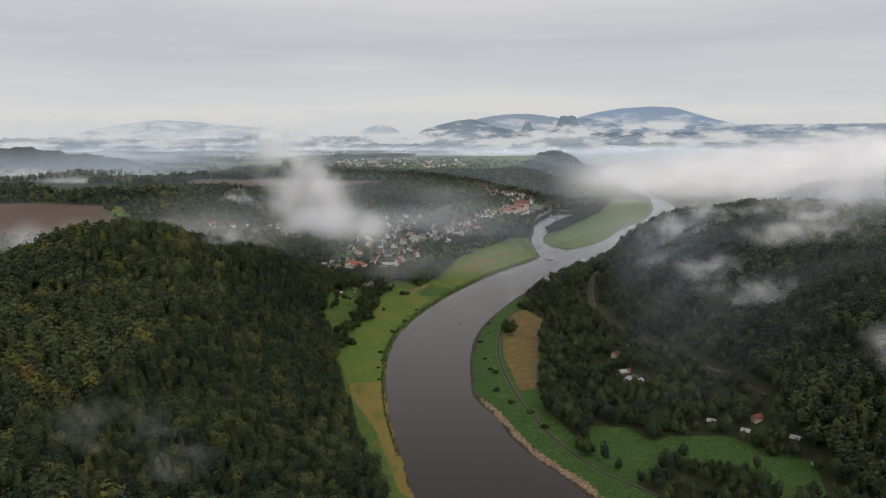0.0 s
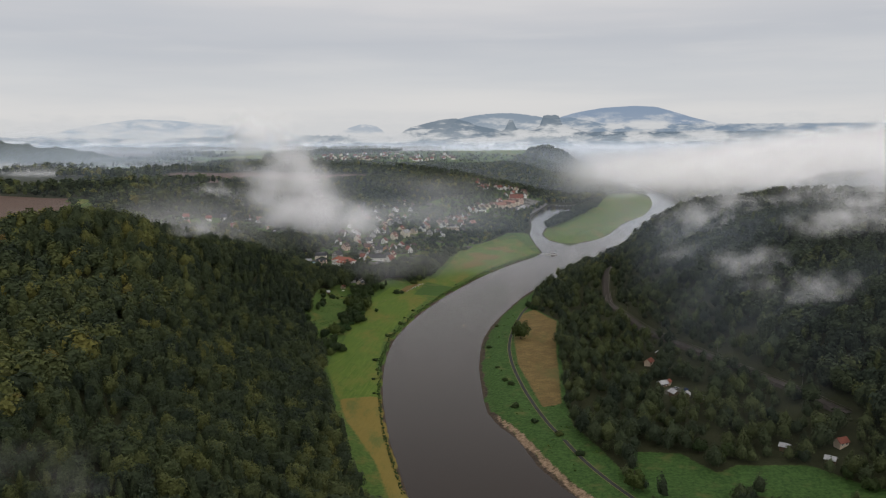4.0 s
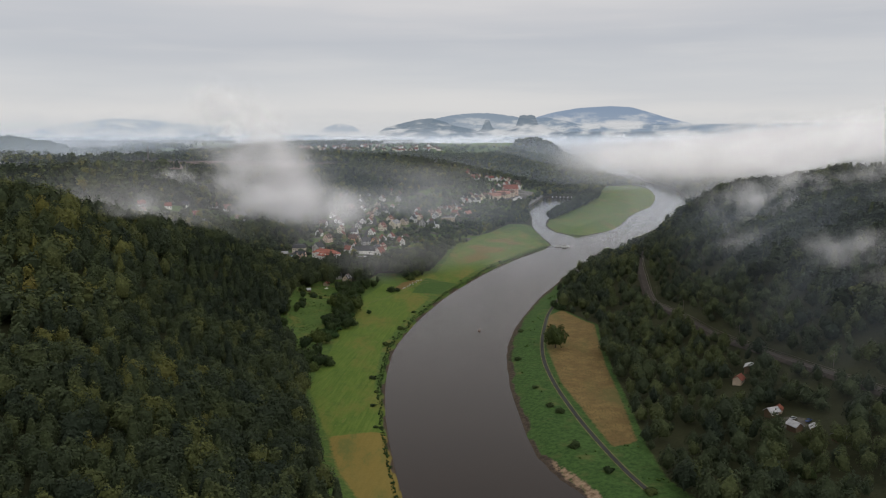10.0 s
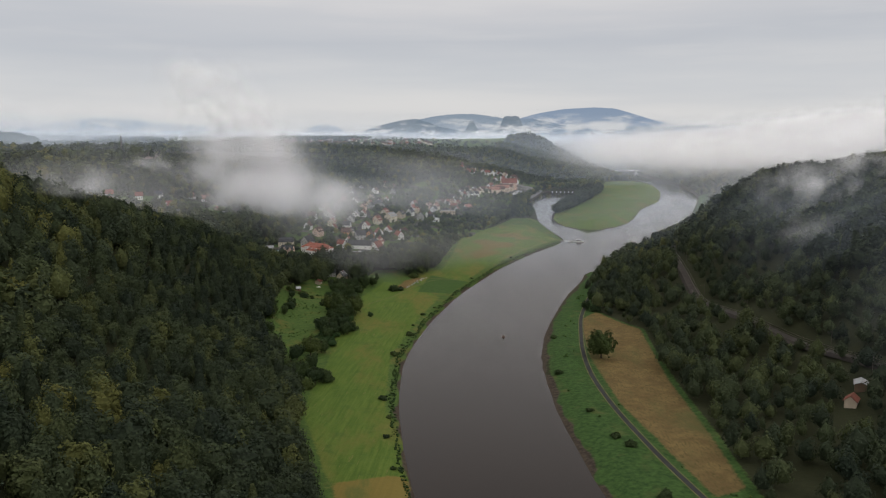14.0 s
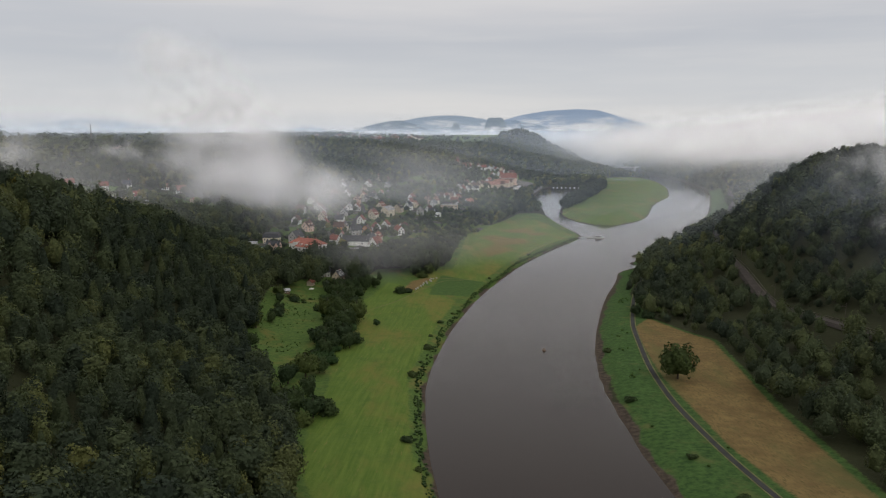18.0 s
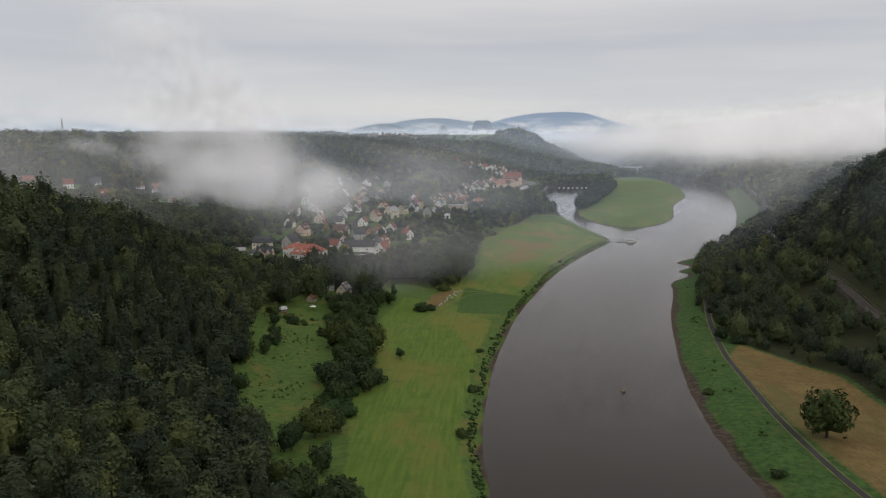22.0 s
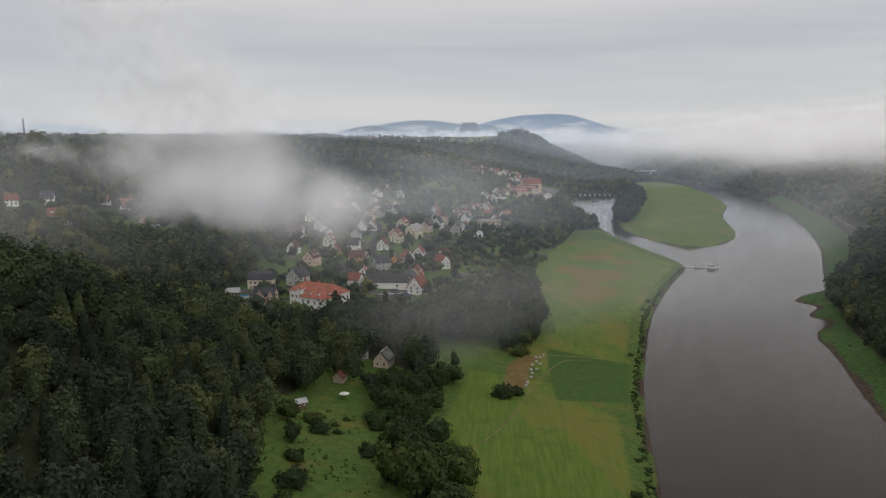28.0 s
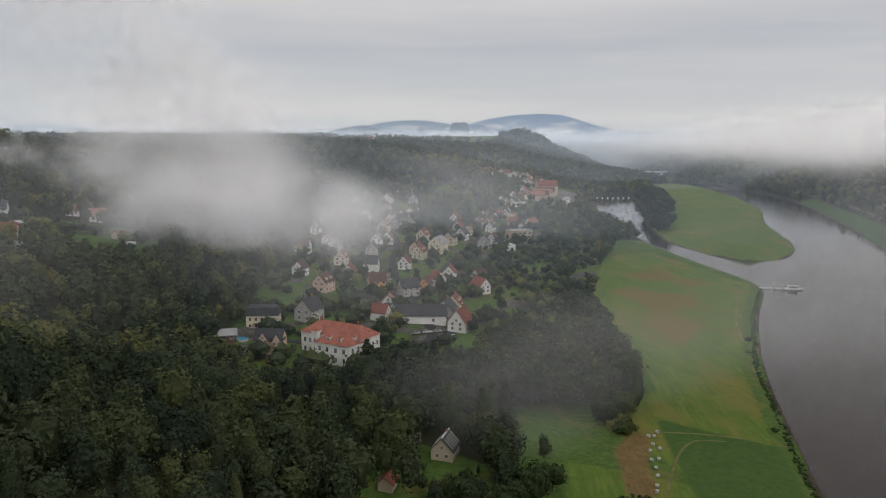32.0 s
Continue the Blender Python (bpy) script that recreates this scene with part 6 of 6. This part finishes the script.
# ---- far hills ----
M_FARHILL = foliage("far_wooded_hill", FOREST)


def far_hill(label, x, y, half, deep, top, profile, seed):
    """A long wooded hill: a ridge with an uneven crest over the plain."""
    u, v = np.meshgrid(np.linspace(-1, 1, 120), np.linspace(-1, 1, 16))
    crest = np.interp(u, np.linspace(-1, 1, len(profile)), profile)
    z = 60 + (top - 60) * crest * np.clip(1 - v * v, 0, 1) ** 0.7
    z += 3.0 * np.sin(u * half / 17 + seed) + 2.2 * np.sin(u * half / 7.3 + 2 * seed) + rng.normal(size=u.shape) * 2.2 + 4.0 * np.sin(u * half / 41 + 3 * seed)
    k = np.arange(u.size).reshape(u.shape)
    f = np.stack([k[:-1, :-1], k[:-1, 1:], k[1:, 1:], k[1:, :-1]], -1).reshape(-1, 4)
    me = mesh_from("far_hill", np.stack([x + u * half, y + v * deep, z], -1).reshape(-1, 3), f, M_FARHILL)
    me.attributes.new("tint", "FLOAT", "FACE").data.foreach_set("value", np.full(len(f), 0.3, np.float32))
    return tagged(new("far_hill", me), label, "hill")


far_hill("dark wooded ridge on the plateau's far side", -1500, 2650, 560, 130, 176, (0.75, 0.95, 1.0, 1.0, 0.96, 0.9, 0.78, 0.6, 0.4), 8)


# ---- mist ----
def mist_material(name, scale, low, high, white=(0.95, 0.945, 0.95)):
    k = Mat(name)
    k.n.remove(k.b)
    cloud = k.noise(scale, 5.0, 0.58)
    alpha = k.math("MULTIPLY", k.step(cloud, low, high), k.attr("veil"))
    out = k.n.new("ShaderNodeMixShader")
    both = k.n.new("ShaderNodeAddShader")
    for i, (kind, z) in enumerate((("BsdfDiffuse", 1.0), ("BsdfTranslucent", -1.0))):
        s, up = k.n.new("ShaderNode" + kind), k.n.new("ShaderNodeCombineXYZ")
        up.inputs[2].default_value = z
        s.inputs["Color"].default_value = (*white, 1)
        k.l.new(up.outputs[0], s.inputs["Normal"])
        k.l.new(s.outputs[0], both.inputs[i])
    k.l.new(alpha, out.inputs[0])
    k.l.new(k.n.new("ShaderNodeBsdfTransparent").outputs[0], out.inputs[1])
    k.l.new(both.outputs[0], out.inputs[2])
    k.l.new(out.outputs[0], k.n["Material Output"].inputs[0])
    return k.m


M_MIST = mist_material("drifting_mist", 0.017, 0.36, 0.66, (0.92, 0.915, 0.92))
M_SOFT = mist_material("soft_mist", 0.006, 0.15, 0.75)
M_BANK = mist_material("cloud_bank", 0.007, 0.22, 0.60, (0.93, 0.925, 0.925))
M_WISP = mist_material("mist_wisp", 0.045, 0.42, 0.70)
# aerial haze by colour: the sheets' bluish tint stands in for scattered light
M_BLUE_HAZE = mist_material("blue_air", 0.0012, -0.6, 0.4, (0.66, 0.75, 0.87))
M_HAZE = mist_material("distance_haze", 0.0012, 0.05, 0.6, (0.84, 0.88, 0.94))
_a, _r = np.meshgrid(np.linspace(0, 2 * np.pi, 49)[:-1], np.linspace(0, 1, 15)[1:])
DISC = np.concatenate([[[0, 0]], np.stack([_r * np.cos(_a), _r * np.sin(_a)], -1).reshape(-1, 2)])
_k = np.arange(14 * 48).reshape(14, 48) + 1
_n = np.roll(_k, -1, 1)
DISC_F = np.concatenate([np.stack([np.zeros(48, int), _k[0], _n[0]], -1), np.stack([_k[:-1], _k[1:], _n[1:]], -1).reshape(-1, 3), np.stack([_k[:-1], _n[1:], _n[:-1]], -1).reshape(-1, 3)])


def mist(label, centre, radii, layers, thick, material, seed, name="mist_patch", parent=None):
    """A lump of mist: bowed layers one behind another, each thinning out to nothing at its rim."""
    top = parent or tagged(new(name), label, "fog")
    r = np.random.default_rng(seed)
    for i in range(layers):
        s = -1 + 2 * (i + 0.5) / layers
        size = math.sqrt(1 - s * s)
        rad = np.hypot(DISC[:, 0], DISC[:, 1])
        ang = np.arctan2(DISC[:, 1], DISC[:, 0])
        ph = r.uniform(0, 6.28, 3)
        rim = 1 + 0.10 * np.sin(2 * ang + ph[0]) + 0.08 * np.sin(3 * ang + ph[1]) + 0.05 * np.sin(5 * ang + ph[2])
        v = np.stack([DISC[:, 0] * rim * radii[0] * size, (s + 0.25 * size * (rad ** 2 - 0.5)) * radii[1], DISC[:, 1] * rim * radii[2] * size], -1)
        v += np.array(centre) + np.array([r.normal() * 0.04 * radii[0], 0, r.normal() * 0.04 * radii[2]])
        me = mesh_from("layer", v, DISC_F, material, True)
        fade = thick * np.clip(1 - rad ** 2, 0, 1) ** 1.3 * (0.5 + 0.5 * size)
        me.attributes.new("veil", "FLOAT", "POINT").data.foreach_set("value", fade.astype(np.float32))
        new("layer", me).parent = top
    return top


def curtain(parent, x0, x1, y, bow, bottom, crest, thick, material, seed, edge=180.0):
    """One upright sheet in a bank of mist, bowed in plan, with soft uneven rims all round."""
    r = np.random.default_rng(seed)
    u, w = np.meshgrid(np.linspace(0, 1, 48), np.linspace(0, 1, 18))
    x = x0 + (x1 - x0) * u
    p = r.uniform(0, 6.28, 4)
    wave = np.sin(x / 67 + p[0]) + 0.7 * np.sin(x / 131 + p[1]) + 0.5 * np.sin(x / 29 + p[2])
    lo, hi = bottom[0] + 8 * wave, crest[0] + (crest[1] - crest[0]) * smooth(x, x0, x0 + 0.6 * (x1 - x0)) + 9 * wave
    z = bottom[0] - 25 + (max(crest) + 45 - bottom[0]) * w
    yy = y + bow * (2 * u - 1) ** 2 + 14 * np.sin(x / 90 + p[3]) + 0.3 * (z - lo)
    me = mesh_from("layer", np.stack([x, yy, z], -1).reshape(-1, 3), GRID_F(u.shape), material, True)
    fade = thick * smooth(z, lo, lo + bottom[1]) * (1 - smooth(z, lo + 0.55 * (hi - lo), hi)) * smooth(x, x0, x0 + edge) * (1 - smooth(x, x1 - edge, x1))
    me.attributes.new("veil", "FLOAT", "POINT").data.foreach_set("value", fade.ravel().astype(np.float32))
    new("layer", me).parent = parent


def GRID_F(shape):
    k = np.arange(shape[0] * shape[1]).reshape(shape)
    return np.stack([k[:-1, :-1], k[:-1, 1:], k[1:, 1:], k[1:, :-1]], -1).reshape(-1, 4)


plume = tagged(new("fog_plume"), "thin white plume of mist rising over the town", "fog")
for i, (c, r, thick) in enumerate((((-228, 1350, 104), (92, 50, 60), 0.24), ((-196, 1350, 64), (74, 45, 42), 0.20), ((-140, 1375, 52), (66, 40, 34), 0.14), ((-262, 1345, 150), (74, 45, 50), 0.145), ((-255, 1360, 66), (60, 40, 40), 0.10), ((-284, 1340, 190), (66, 40, 46), 0.13))):
    mist("", c, r, 17, min(thick, 0.145), M_MIST, 31 + i, parent=plume)
bank = tagged(new("fog_bank"), "long pale bank of low cloud over the eastern hills", "fog")
for i in range(26):
    curtain(bank, 150 + 20 * (i % 3) + 5 * i, 1900 + 25 * i, 1600 + 34 * i, -130, (58 + 4 * (i % 2), 34), (140, 250), 0.145, M_BANK, 51 + i, 260)
for i in range(6):
    curtain(bank, 700, 2200, 2650 + 90 * i, -120, (60, 40), (150, 225), 0.145, M_BANK, 91 + i, 300)
skirt = tagged(new("mist_bank"), "thin torn mist clinging to the eastern hilltop", "fog")
for i in range(12):
    curtain(skirt, 285 + 10 * i, 1100 + 30 * i, 790 + 58 * i, -60, (80, 50), (140, 235), 0.145, M_SOFT if i % 3 else M_MIST, 211 + i, 160)
valley = tagged(new("mist_bank"), "thin even haze sheets across the valley and plateau", "fog")
for i in range(5):
    curtain(valley, 120 + 40 * i, 1000, 1290 + 95 * i, -60, (-8, 20), (80, 150), 0.07, M_SOFT, 231 + i, 150)
# added see-through sheets, tinted to imitate aerial haze over valley and plateau
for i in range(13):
    curtain(valley, 105 + 9 * i, 900, 540 + 54 * i, -40, (-8, 15), (110, 170), 0.004 + 0.0086 * i, M_BLUE_HAZE, 251 + i, 100)
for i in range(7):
    curtain(valley, -900, 400, 1100 + 75 * i, -40, (-8, 15), (120, 120), 0.007 + 0.004 * i, M_BLUE_HAZE, 261 + i, 120)
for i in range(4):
    curtain(valley, -1500, -60 + 30 * i, 1610 + 110 * i, -40, (-8, 15), (150, 150), 0.05, M_BLUE_HAZE, 287 + i, 200)
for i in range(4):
    curtain(valley, -2600, -420 - 40 * i, 2150 + 55 * i, -60, (-8, 15), (250, 215), 0.13, M_BLUE_HAZE, 281 + i, 300)
west_mist = tagged(new("mist_bank"), "low white mist lying over the western plateau", "fog")
for i in range(7):
    curtain(west_mist, -2100 + 30 * i, -560 - 60 * i, 2250 + 90 * i, -60, (88, 14), (128, 114), 0.145, M_MIST, 291 + i, 260)
SCRAPS = [((255, 930, 62), (45, 25, 18)), ((335, 1020, 104), (95, 40, 26)), ((430, 980, 112), (90, 45, 28)), ((345, 800, 112), (66, 30, 15)), ((385, 850, 122), (55, 25, 16)), ((256, 785, 80), (46, 24, 17)), ((270, 700, 74), (62, 26, 15)), 
          ((-500, 985, 84), (110, 50, 30)), ((-890, 1980, 97), (150, 70, 20)), ((-690, 2230, 99), (150, 60, 17)), ((-330, 1470, 72), (60, 30, 30)), ((-390, 1500, 90), (50, 30, 22))]
SCRAPS += [((-150, 345, 84), (42, 24, 11)), ((-112, 318, 78), (20, 14, 8)), ((-228, 800, 112), (24, 14, 10)), ((268, 455, 88), (34, 22, 20)), ((300, 480, 100), (30, 22, 22)), ((300, 1000, 88), (80, 30, 28)), ((520, 1000, 132), (160, 60, 36)), ((-1300, 2100, 100), (420, 100, 30))]
for i, (c, r) in enumerate(SCRAPS):
    mist("thin torn scrap of drifting white mist", c, r, 9, (0.03 if c[0] < -100 and c[1] < 800 else 0.145) if c[1] < 2000 else 0.145, M_WISP if r[0] < 100 else M_MIST if c[1] < 2000 else M_BANK, 71 + i)
SOFT = [((-60, 1860, 60), (230, 60, 50)),
        ((-130, 1245, 36), (120, 40, 40)), ((-40, 1560, 44), (200, 50, 46)), ((-330, 1050, 84), (170, 40, 52)), ((-40, 1130, 26), (75, 40, 30)), ((-88, 1088, 20), (48, 30, 24)), ((60, 1180, 24), (120, 40, 30))]
for i, (c, r) in enumerate(SOFT):
    mist("thin even veil of morning mist", c, r, 4, 0.045 if c[1] < 1260 and c[0] > -200 else 0.09 if c[1] < 1800 else 0.07, M_SOFT, 131 + i)
# added upright sheets whose pale blue colour imitates the haze of distance
haze = tagged(new("haze"), "pale bluish haze sheets over the distant land", "haze", kind="stuff")
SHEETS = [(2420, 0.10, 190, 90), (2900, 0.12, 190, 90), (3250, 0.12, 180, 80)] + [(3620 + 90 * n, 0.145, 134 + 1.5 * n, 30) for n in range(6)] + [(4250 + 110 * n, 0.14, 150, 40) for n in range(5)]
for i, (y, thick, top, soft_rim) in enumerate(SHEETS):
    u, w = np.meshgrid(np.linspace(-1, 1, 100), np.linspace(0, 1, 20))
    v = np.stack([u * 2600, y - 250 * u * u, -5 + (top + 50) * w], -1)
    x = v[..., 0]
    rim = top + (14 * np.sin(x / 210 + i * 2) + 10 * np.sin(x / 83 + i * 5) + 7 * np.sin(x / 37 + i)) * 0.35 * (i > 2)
    me = mesh_from("layer", v.reshape(-1, 3), GRID_F(u.shape), M_HAZE if 2 < i < 9 else M_BLUE_HAZE, True)
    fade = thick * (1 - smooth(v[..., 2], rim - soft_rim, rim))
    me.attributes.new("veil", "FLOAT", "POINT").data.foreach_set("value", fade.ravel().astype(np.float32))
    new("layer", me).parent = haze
